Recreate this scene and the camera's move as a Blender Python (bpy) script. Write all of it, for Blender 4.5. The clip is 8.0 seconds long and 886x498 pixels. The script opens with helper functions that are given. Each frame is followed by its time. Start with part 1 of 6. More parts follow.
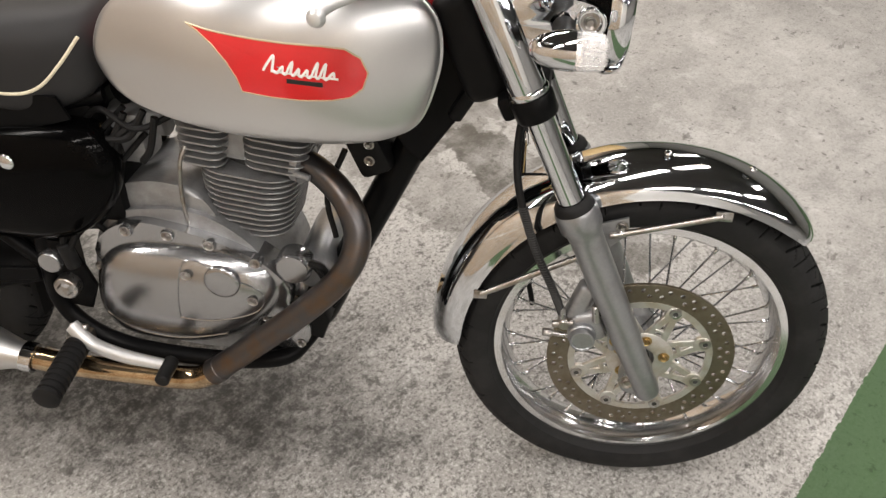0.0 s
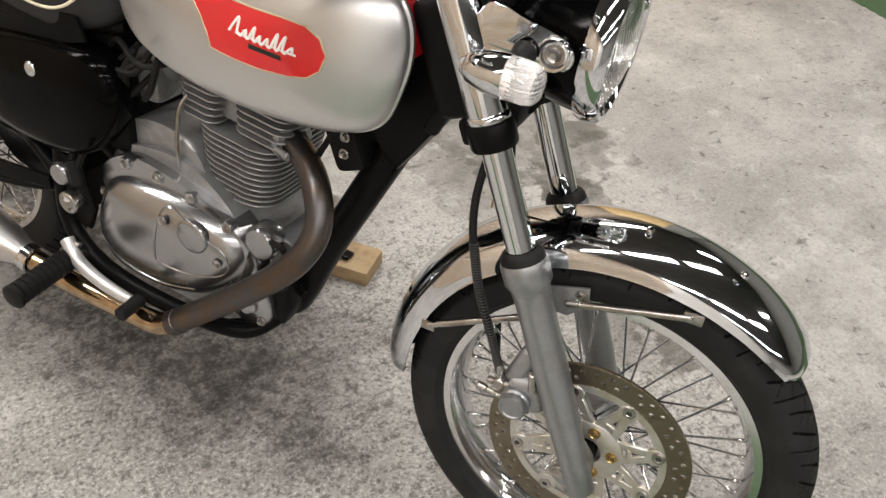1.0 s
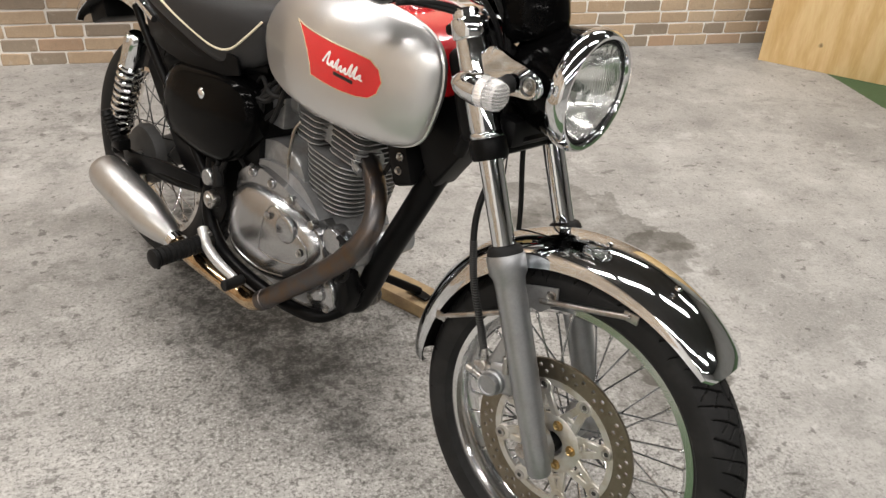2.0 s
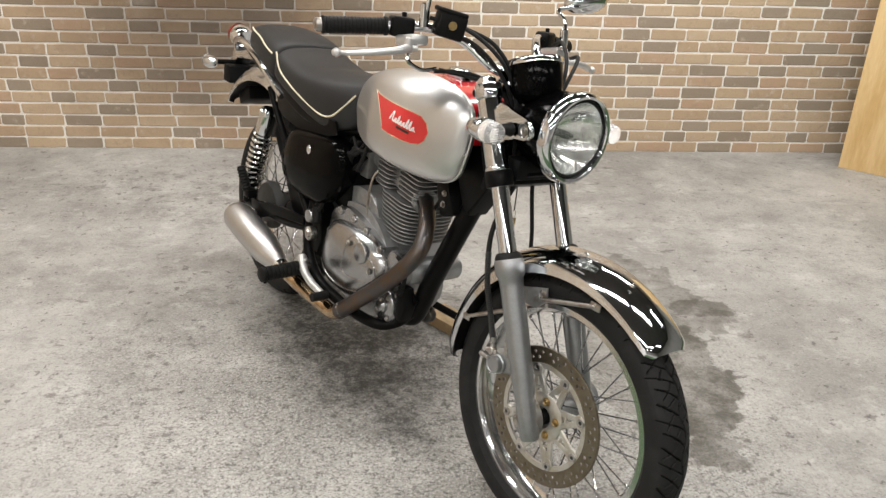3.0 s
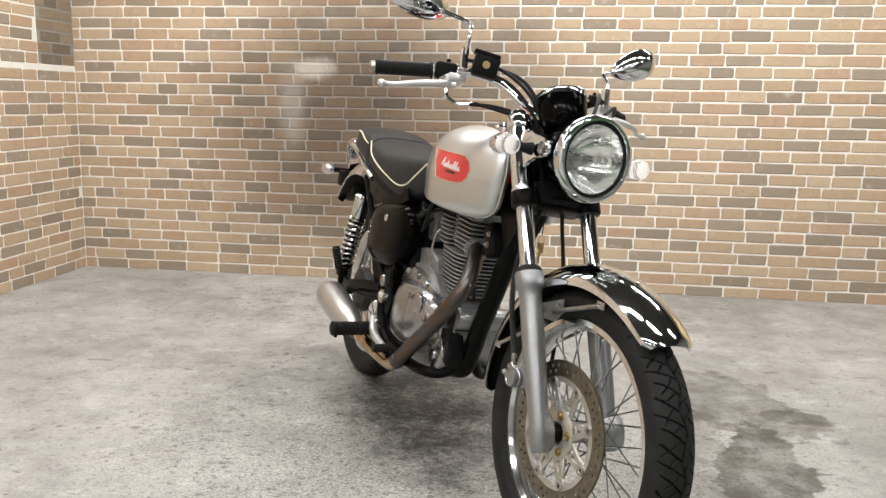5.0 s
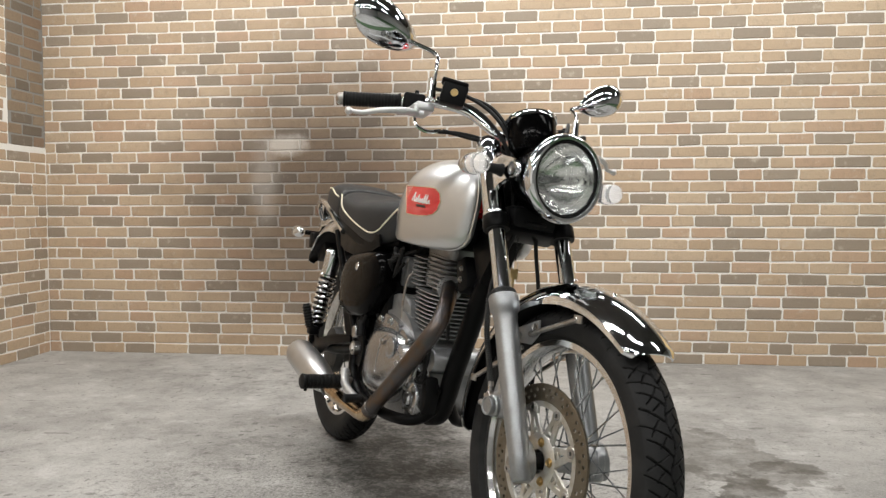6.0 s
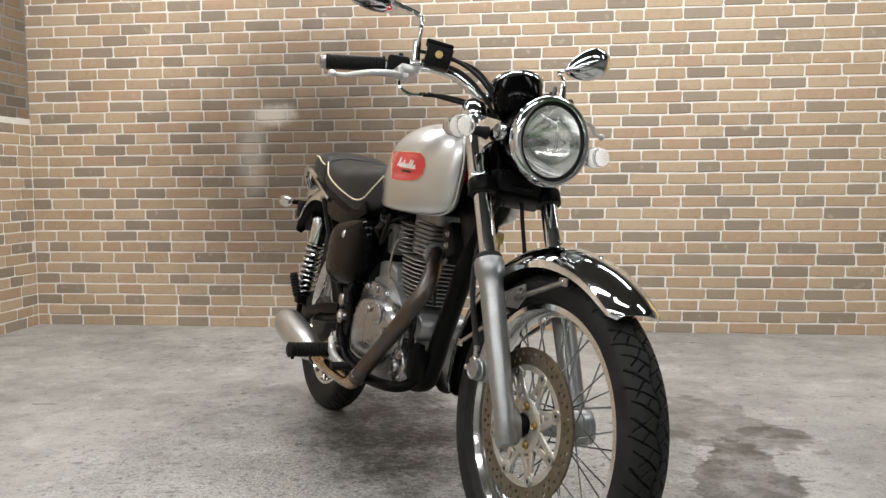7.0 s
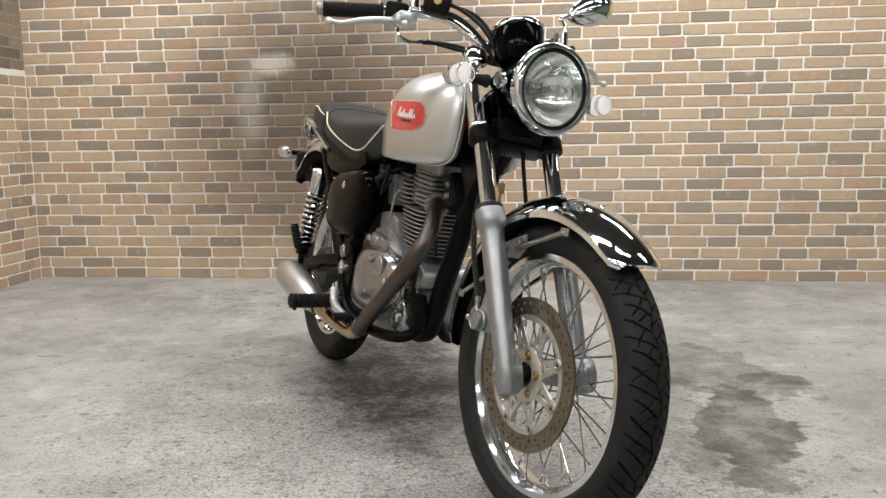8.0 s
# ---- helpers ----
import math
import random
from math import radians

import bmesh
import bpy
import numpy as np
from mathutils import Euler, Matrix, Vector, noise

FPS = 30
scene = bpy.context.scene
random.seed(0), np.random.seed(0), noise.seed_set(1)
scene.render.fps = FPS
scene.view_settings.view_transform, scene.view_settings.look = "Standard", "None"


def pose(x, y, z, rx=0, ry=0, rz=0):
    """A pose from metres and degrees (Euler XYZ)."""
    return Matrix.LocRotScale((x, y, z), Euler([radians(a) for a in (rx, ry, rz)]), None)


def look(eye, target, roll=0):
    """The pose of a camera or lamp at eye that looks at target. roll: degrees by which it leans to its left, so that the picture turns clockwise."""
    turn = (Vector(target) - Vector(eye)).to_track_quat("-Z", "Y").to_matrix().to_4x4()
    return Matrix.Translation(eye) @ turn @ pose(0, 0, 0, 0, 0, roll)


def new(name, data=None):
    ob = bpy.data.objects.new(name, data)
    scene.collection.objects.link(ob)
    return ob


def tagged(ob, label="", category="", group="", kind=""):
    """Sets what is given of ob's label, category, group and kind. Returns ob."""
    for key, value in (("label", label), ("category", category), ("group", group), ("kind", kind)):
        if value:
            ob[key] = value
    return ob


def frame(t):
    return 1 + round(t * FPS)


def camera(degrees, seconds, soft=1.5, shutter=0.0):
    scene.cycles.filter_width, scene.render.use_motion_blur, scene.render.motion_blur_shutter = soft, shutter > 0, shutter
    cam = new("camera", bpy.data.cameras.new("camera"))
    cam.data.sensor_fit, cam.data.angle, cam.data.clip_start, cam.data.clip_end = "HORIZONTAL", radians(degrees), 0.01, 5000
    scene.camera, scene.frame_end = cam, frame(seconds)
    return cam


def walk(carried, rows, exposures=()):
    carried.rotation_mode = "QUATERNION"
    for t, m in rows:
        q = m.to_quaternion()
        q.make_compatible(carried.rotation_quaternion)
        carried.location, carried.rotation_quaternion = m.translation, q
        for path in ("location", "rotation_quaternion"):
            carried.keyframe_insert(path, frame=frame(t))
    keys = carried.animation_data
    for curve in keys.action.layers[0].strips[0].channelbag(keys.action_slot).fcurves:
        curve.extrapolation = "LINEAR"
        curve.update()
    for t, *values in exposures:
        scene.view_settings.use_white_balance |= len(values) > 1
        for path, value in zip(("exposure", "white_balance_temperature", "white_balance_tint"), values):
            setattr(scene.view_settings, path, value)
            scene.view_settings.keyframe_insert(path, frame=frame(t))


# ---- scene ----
cam = camera(56.4, 8.0, soft=1.4)
PATH = [
    (0.0, (0.608, 0.388, 1.417), (1.706, 1.307, 0.021), 0.43),
    (0.5, (0.770, 0.306, 1.362), (1.774, 1.394, 0.017), 4.87),
    (1.0, (0.914, 0.209, 1.357), (1.690, 1.457, 0.001), 4.36),
    (1.2, (0.950, 0.122, 1.352), (1.638, 1.464, 0.039), 4.93),
    (2.3, (1.035, -0.403, 1.371), (1.407, 1.290, 0.374), 1.94),
    (2.5, (1.049, -0.517, 1.391), (1.371, 1.216, 0.446), 1.11),
    (3.0, (1.157, -0.760, 1.389), (1.291, 1.049, 0.547), 1.73),
    (3.5, (1.271, -0.927, 1.367), (1.254, 0.926, 0.615), 1.31),
    (4.0, (1.387, -1.022, 1.304), (1.257, 0.847, 0.605), 3.39),
    (4.5, (1.475, -1.008, 1.188), (1.187, 0.907, 0.687), 1.21),
    (4.7, (1.487, -1.003, 1.112), (1.184, 0.925, 0.673), 0.97),
    (5.8, (1.505, -0.954, 0.828), (1.254, 1.026, 0.698), -0.04),
    (6.0, (1.506, -0.953, 0.819), (1.258, 1.029, 0.721), -0.13),
    (6.5, (1.514, -0.943, 0.802), (1.273, 1.040, 0.711), -0.20),
    (7.0, (1.521, -0.934, 0.796), (1.290, 1.046, 0.636), -0.39),
    (7.5, (1.521, -0.924, 0.800), (1.285, 1.041, 0.513), -0.73),
    (8.0, (1.521, -0.926, 0.798), (1.287, 1.041, 0.516), -0.86),
]
walk(cam, [(t, look(eye, target, roll)) for t, eye, target, roll in PATH],
     exposures=[(0.0, -0.07, 6620, 13), (1.0, -0.07, 6570, 12), (2.5, -0.15, 6500, 11), (3.0, -0.13, 6480, 10), (4.0, -0.04, 6460, 10), (4.5, 0.08, 6420, 10), (6.0, -0.31, 6300, 9), (7.0, -0.31, 6260, 9), (8.0, -0.24, 6250, 9)])

# ---- light: rows of ceiling tubes in a windowless garage ----
scene.view_settings.exposure = 0.0
world = bpy.data.worlds.new("garage_air")
world.use_nodes = True
scene.world = world
world.node_tree.nodes["Background"].inputs[0].default_value = (0.9, 0.95, 1.0, 1)
world.node_tree.nodes["Background"].inputs[1].default_value = 0.008
CEIL = 2.75


def tube_lamp(x, y, watts, turn=0.0):
    data = bpy.data.lights.new("tube_lamp", "AREA")
    data.shape, data.size, data.size_y, data.energy = "RECTANGLE", 1.25, 0.15, watts
    data.color = (1.0, 0.965, 0.91)
    ob = new("tube_lamp", data)
    ob.matrix_world = pose(x, y, CEIL - 0.09, 0, 0, turn)
    return ob


for lx, ly, watts in [(-0.4, 2.45, 33), (1.2, 2.45, 36), (2.8, 2.45, 37), (-0.4, 0.55, 30), (1.2, 0.55, 17), (2.8, 0.55, 15),
                      (-0.4, -1.4, 38), (1.2, -1.4, 28), (2.8, -1.4, 22), (4.6, 1.5, 20), (4.6, -0.8, 18),
                      # the y = -3.4 row is fill added to brighten the bike's front
                      (-0.4, -3.4, 22), (1.2, -3.4, 22), (2.8, -3.4, 22)]:
    tube_lamp(lx, ly, watts)


# ---- materials ----
def shader(name):
    m = bpy.data.materials.new(name)
    m.use_nodes = True
    t = m.node_tree
    return m, t, t.nodes["Principled BSDF"]


def math_node(t, op, a, b=None, c=None, clamp=False):
    n = t.nodes.new("ShaderNodeMath")
    n.operation, n.use_clamp = op, clamp
    for k, v in enumerate((a, b, c)):
        if v is None:
            continue
        if isinstance(v, (int, float)):
            n.inputs[k].default_value = v
        else:
            t.links.new(v, n.inputs[k])
    return n.outputs[0]


def noise_node(t, coord, scale, detail=4.0, rough=0.55):
    n = t.nodes.new("ShaderNodeTexNoise")
    n.inputs["Scale"].default_value, n.inputs["Detail"].default_value, n.inputs["Roughness"].default_value = scale, detail, rough
    t.links.new(coord, n.inputs["Vector"])
    return n.outputs["Fac"]


def mix_node(t, fac, a, b, blend="MIX"):
    n = t.nodes.new("ShaderNodeMix")
    n.data_type, n.blend_type = "RGBA", blend
    if isinstance(fac, (int, float)):
        n.inputs[0].default_value = fac
    else:
        t.links.new(fac, n.inputs[0])
    for k, v in ((6, a), (7, b)):
        if isinstance(v, tuple):
            n.inputs[k].default_value = (*v[:3], 1)
        else:
            t.links.new(v, n.inputs[k])
    return n.outputs[2]


def ramp_node(t, fac, lo, hi):
    n = t.nodes.new("ShaderNodeMapRange")
    n.interpolation_type = "SMOOTHSTEP"
    n.inputs[1].default_value, n.inputs[2].default_value = lo, hi
    t.links.new(fac, n.inputs[0])
    return n.outputs[0]


def bump_node(t, b, height, strength, distance):
    n = t.nodes.new("ShaderNodeBump")
    n.inputs["Strength"].default_value, n.inputs["Distance"].default_value = strength, distance
    t.links.new(height, n.inputs["Height"])
    t.links.new(n.outputs[0], b.inputs["Normal"])


def coords(t, kind="Object"):
    return t.nodes.new("ShaderNodeTexCoord").outputs[kind]


def surface(name, color, rough, metal=0.0, coat=0.0, wear=None, wear_amount=0.35, scale=14.0, fine=220.0, bump=0.0, rough_vary=0.12, spec=0.5):
    """A plain surface with broad wear, fine grain and uneven gloss."""
    m, t, b = shader(name)
    p = coords(t)
    broad, grain = noise_node(t, p, scale, 5.0, 0.6), noise_node(t, p, fine, 3.0)
    other = wear or tuple(c * 0.72 for c in color)
    fac = math_node(t, "MULTIPLY", ramp_node(t, broad, 0.42, 0.68), wear_amount)
    col = mix_node(t, fac, color, other)
    col = mix_node(t, 0.10, col, mix_node(t, grain, (0.0, 0.0, 0.0), (1.0, 1.0, 1.0)), "OVERLAY")
    t.links.new(col, b.inputs["Base Color"])
    r = math_node(t, "MULTIPLY_ADD", math_node(t, "SUBTRACT", broad, 0.5), rough_vary * 2, rough, clamp=True)
    t.links.new(r, b.inputs["Roughness"])
    b.inputs["Metallic"].default_value = metal
    b.inputs["Coat Weight"].default_value = coat
    b.inputs["Coat Roughness"].default_value = 0.04
    b.inputs["Specular IOR Level"].default_value = spec
    if bump:
        bump_node(t, b, grain, 0.5, bump)
    return m


def glass_mat(name, color, rough, ridges=0.0, axis=0, ripple=0.0):
    m, t, b = shader(name)
    b.inputs["Base Color"].default_value = (*color, 1)
    b.inputs["Roughness"].default_value = rough
    b.inputs["Transmission Weight"].default_value = 1.0
    b.inputs["IOR"].default_value = 1.45
    p = coords(t)
    if ridges:
        s = t.nodes.new("ShaderNodeSeparateXYZ")
        t.links.new(p, s.inputs[0])
        w = math_node(t, "SINE", math_node(t, "MULTIPLY", s.outputs[axis], ridges))
        bump_node(t, b, w, 0.6, ripple)
    return m


CHROME = surface("chrome", (0.70, 0.725, 0.755), 0.06, 1.0, scale=30, wear=(0.64, 0.65, 0.66), rough_vary=0.02)
CHROME_WORN = surface("worn chrome", (0.72, 0.70, 0.67), 0.12, 1.0, scale=40, wear=(0.42, 0.36, 0.28), wear_amount=0.5)
CASTING = surface("polished casting", (0.40, 0.405, 0.415), 0.23, 0.95, scale=9, wear=(0.34, 0.34, 0.345), wear_amount=0.4, bump=0.00012, rough_vary=0.10)
CASTING_RAW = surface("raw casting", (0.34, 0.345, 0.352), 0.42, 0.65, scale=25, wear=(0.23, 0.228, 0.225), wear_amount=0.7, bump=0.0006)
CASTING_DARK = surface("dark casting", (0.05, 0.05, 0.05), 0.6, 0.3, scale=25, wear=(0.03, 0.03, 0.03))
SLIDER = surface("dull alloy", (0.33, 0.342, 0.355), 0.36, 0.85, scale=22, wear=(0.28, 0.28, 0.28), wear_amount=0.6, bump=0.0003)
GLOSS_BLACK = surface("gloss black paint", (0.0016, 0.0016, 0.0017), 0.13, spec=0.06, wear_amount=0.1, scale=10, rough_vary=0.0)
FRAME_BLACK = surface("frame black paint", (0.0035, 0.0035, 0.0038), 0.33, scale=25, wear=(0.006, 0.006, 0.006), spec=0.08)
PLASTIC = surface("black plastic", (0.0045, 0.0045, 0.0048), 0.5, scale=30, wear=(0.008, 0.008, 0.008), spec=0.12)
RUBBER = surface("rubber", (0.007, 0.007, 0.0073), 0.55, scale=25, spec=0.2, wear=(0.013, 0.013, 0.013), bump=0.0004)
# darker than the tread: the shade of the cuts put into the colour
GROOVE = surface("shaded rubber in the grooves", (0.005, 0.005, 0.005), 0.7, spec=0.08)
TYRE = surface("tyre rubber", (0.0125, 0.0125, 0.013), 0.62, scale=16, spec=0.2, wear=(0.026, 0.026, 0.026), wear_amount=0.6, bump=0.0004)
SILVER = surface("silver tank paint", (0.60, 0.605, 0.61), 0.33, 0.88, coat=0.8, scale=5, fine=900, rough_vary=0.03, wear_amount=0.08)
RED = surface("red paint", (0.62, 0.010, 0.016), 0.20, coat=1.0, scale=8, rough_vary=0.03, wear_amount=0.12)
VINYL = surface("seat vinyl", (0.0200, 0.0200, 0.0208), 0.50, spec=0.24, scale=9, fine=700, wear=(0.030, 0.030, 0.031), bump=0.0006)
PIPING = surface("cream piping", (0.72, 0.66, 0.50), 0.5, scale=40)
HEADER = surface("heat-stained steel", (0.098, 0.094, 0.096), 0.34, 0.92, scale=13, fine=400, wear=(0.150, 0.088, 0.045), wear_amount=0.75, rough_vary=0.10)
HEADER_GOLD = surface("gilded steel", (0.55, 0.42, 0.27), 0.16, 1.0, scale=30, wear=(0.30, 0.19, 0.10), wear_amount=0.7)
SATIN = surface("brushed silencer steel", (0.60, 0.60, 0.60), 0.36, 0.95, scale=6, wear=(0.50, 0.495, 0.49), wear_amount=0.4)
DISC_STEEL = surface("brake disc steel", (0.20, 0.175, 0.135), 0.38, 0.9, scale=35, wear=(0.14, 0.11, 0.07), wear_amount=0.6)
CARRIER = surface("disc carrier alloy", (0.58, 0.57, 0.54), 0.38, 0.8, scale=30, wear=(0.42, 0.36, 0.26), wear_amount=0.6)
BRASS = surface("yellow plated bolt", (0.50, 0.36, 0.16), 0.36, 0.9, scale=60, wear=(0.28, 0.18, 0.08))
STEEL = surface("plated steel", (0.45, 0.44, 0.43), 0.30, 1.0, scale=50, wear=(0.25, 0.19, 0.13), wear_amount=0.6)
GLASS = glass_mat("headlamp glass", (0.97, 0.99, 0.98), 0.0)
LENS = glass_mat("clear lamp lens", (0.99, 0.985, 0.98), 0.06, 1300.0, 2, 0.0006)
LENS.node_tree.nodes["Principled BSDF"].inputs["Transmission Weight"].default_value = 0.88
RED_GLASS = glass_mat("red lamp lens", (0.8, 0.02, 0.02), 0.1)
REFLECTOR = surface("lamp reflector", (0.95, 0.95, 0.95), 0.17, 1.0, scale=20, rough_vary=0.02)
CUP = surface("silvered lamp cup", (0.90, 0.90, 0.90), 0.30, 0.6, scale=20)
AMBER = surface("amber bulb", (0.84, 0.74, 0.66), 0.12, scale=40)
RIM = surface("polished rim chrome", (0.72, 0.735, 0.75), 0.15, 1.0, scale=18, wear=(0.58, 0.56, 0.53), wear_amount=0.5, rough_vary=0.05)
LEVER = surface("bright cast lever", (0.66, 0.665, 0.67), 0.36, 0.7, scale=40, wear=(0.5, 0.5, 0.5))
MIRROR = surface("mirror glass", (0.85, 0.87, 0.86), 0.01, 1.0, rough_vary=0.0, wear_amount=0.05)
WHITE_INK = surface("white ink", (0.85, 0.84, 0.82), 0.4, wear_amount=0.05)
BLACK_INK = surface("black ink", (0.01, 0.01, 0.01), 0.4)
GOLD_INK = surface("gold pinstripe", (0.55, 0.45, 0.30), 0.35, 0.3)


def brick_mat(name, joined, dark, tone=1.0):
    """Clay bricks, tan or burnt dark, with the dark smear on the wall."""
    m, t, b = shader(name)
    if joined:
        rnd = t.nodes.new("ShaderNodeNewGeometry").outputs["Random Per Island"]
    else:
        rnd = t.nodes.new("ShaderNodeObjectInfo").outputs["Random"]
    p = t.nodes.new("ShaderNodeNewGeometry").outputs["Position"]
    n = noise_node(t, p, 9.0, 5.0)
    f = noise_node(t, p, 150.0, 3.0)
    hue = math_node(t, "FRACT", math_node(t, "MULTIPLY", rnd, 7.31))
    if dark:
        col = mix_node(t, hue, (0.295, 0.243, 0.187), (0.380, 0.318, 0.248))
        col = mix_node(t, math_node(t, "MULTIPLY", n, 0.5), col, (0.30, 0.235, 0.170))
    else:
        col = mix_node(t, hue, (0.455, 0.330, 0.215), (0.570, 0.440, 0.305))
        col = mix_node(t, math_node(t, "MULTIPLY", n, 0.5), col, (0.50, 0.388, 0.275))
        blush = math_node(t, "GREATER_THAN", math_node(t, "FRACT", math_node(t, "MULTIPLY", rnd, 23.7)), 0.80)
        col = mix_node(t, math_node(t, "MULTIPLY", blush, 0.45), col, (0.47, 0.300, 0.205))
    g = ramp_node(t, noise_node(t, p, 34.0, 6.0, 0.65), 0.50, 0.72)
    col = mix_node(t, math_node(t, "MULTIPLY", g, 0.40), col, (0.31, 0.240, 0.170))
    w = ramp_node(t, noise_node(t, p, 22.0, 5.0, 0.6), 0.58, 0.74)
    col = mix_node(t, math_node(t, "MULTIPLY", w, 0.48), col, (0.62, 0.54, 0.44))
    col = mix_node(t, 0.26, col, mix_node(t, f, (0.1, 0.1, 0.1), (0.9, 0.9, 0.9)), "OVERLAY")
    # a tone below 1 puts shade into the brick's colour
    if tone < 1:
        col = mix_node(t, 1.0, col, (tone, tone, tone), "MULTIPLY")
    col = wall_smear(t, p, col)
    t.links.new(col, b.inputs["Base Color"])
    b.inputs["Roughness"].default_value = 0.62
    bump_node(t, b, f, 0.35, 0.002)
    return m


def blot(t, p, cx, cy, rx, ry, turn, wobble, scale, soft, axes=(0, 1)):
    """A blot with a frayed edge: 1 inside an uneven oval, 0 outside."""
    s = t.nodes.new("ShaderNodeSeparateXYZ")
    t.links.new(p, s.inputs[0])
    dx = math_node(t, "SUBTRACT", s.outputs[axes[0]], cx)
    dy = math_node(t, "SUBTRACT", s.outputs[axes[1]], cy)
    c, sn = math.cos(radians(turn)), math.sin(radians(turn))
    u = math_node(t, "ADD", math_node(t, "MULTIPLY", dx, c / rx), math_node(t, "MULTIPLY", dy, sn / rx))
    v = math_node(t, "ADD", math_node(t, "MULTIPLY", dx, -sn / ry), math_node(t, "MULTIPLY", dy, c / ry))
    d = math_node(t, "SQRT", math_node(t, "ADD", math_node(t, "MULTIPLY", u, u), math_node(t, "MULTIPLY", v, v)))
    n = math_node(t, "MULTIPLY", math_node(t, "SUBTRACT", noise_node(t, p, scale, 5.0, 0.65), 0.5), wobble)
    e = math_node(t, "ADD", d, n)
    return math_node(t, "SUBTRACT", 1.0, ramp_node(t, e, 1.0 - soft, 1.0 + soft))


def wall_smear(t, p, col):
    # a broad dark smear with a darker core and pale marks
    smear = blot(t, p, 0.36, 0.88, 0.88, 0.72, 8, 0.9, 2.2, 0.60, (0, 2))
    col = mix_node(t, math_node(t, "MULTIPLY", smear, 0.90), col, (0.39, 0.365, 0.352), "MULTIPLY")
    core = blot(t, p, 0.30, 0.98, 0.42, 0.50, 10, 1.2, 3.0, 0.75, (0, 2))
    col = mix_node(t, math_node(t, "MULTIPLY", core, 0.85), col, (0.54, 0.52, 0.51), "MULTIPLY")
    chalk = blot(t, p, 0.075, 1.17, 0.11, 0.055, 0, 1.8, 7.0, 0.5, (0, 2))
    chalk2 = blot(t, p, -0.05, 0.95, 0.07, 0.20, 0, 1.6, 6.0, 0.7, (0, 2))
    col = mix_node(t, math_node(t, "MULTIPLY", chalk, 0.60), col, (0.62, 0.58, 0.53))
    return mix_node(t, math_node(t, "MULTIPLY", chalk2, 0.28), col, (0.62, 0.58, 0.53))


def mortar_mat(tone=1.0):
    m, t, b = shader("pale mortar" if tone == 1 else "shaded mortar")
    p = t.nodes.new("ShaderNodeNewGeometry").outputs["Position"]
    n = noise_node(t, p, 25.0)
    col = wall_smear(t, p, mix_node(t, n, tuple(c * tone for c in (0.80, 0.78, 0.73)), tuple(c * tone for c in (0.92, 0.90, 0.855))))
    t.links.new(col, b.inputs["Base Color"])
    b.inputs["Roughness"].default_value = 0.8
    bump_node(t, b, noise_node(t, p, 180.0), 0.4, 0.002)
    return m


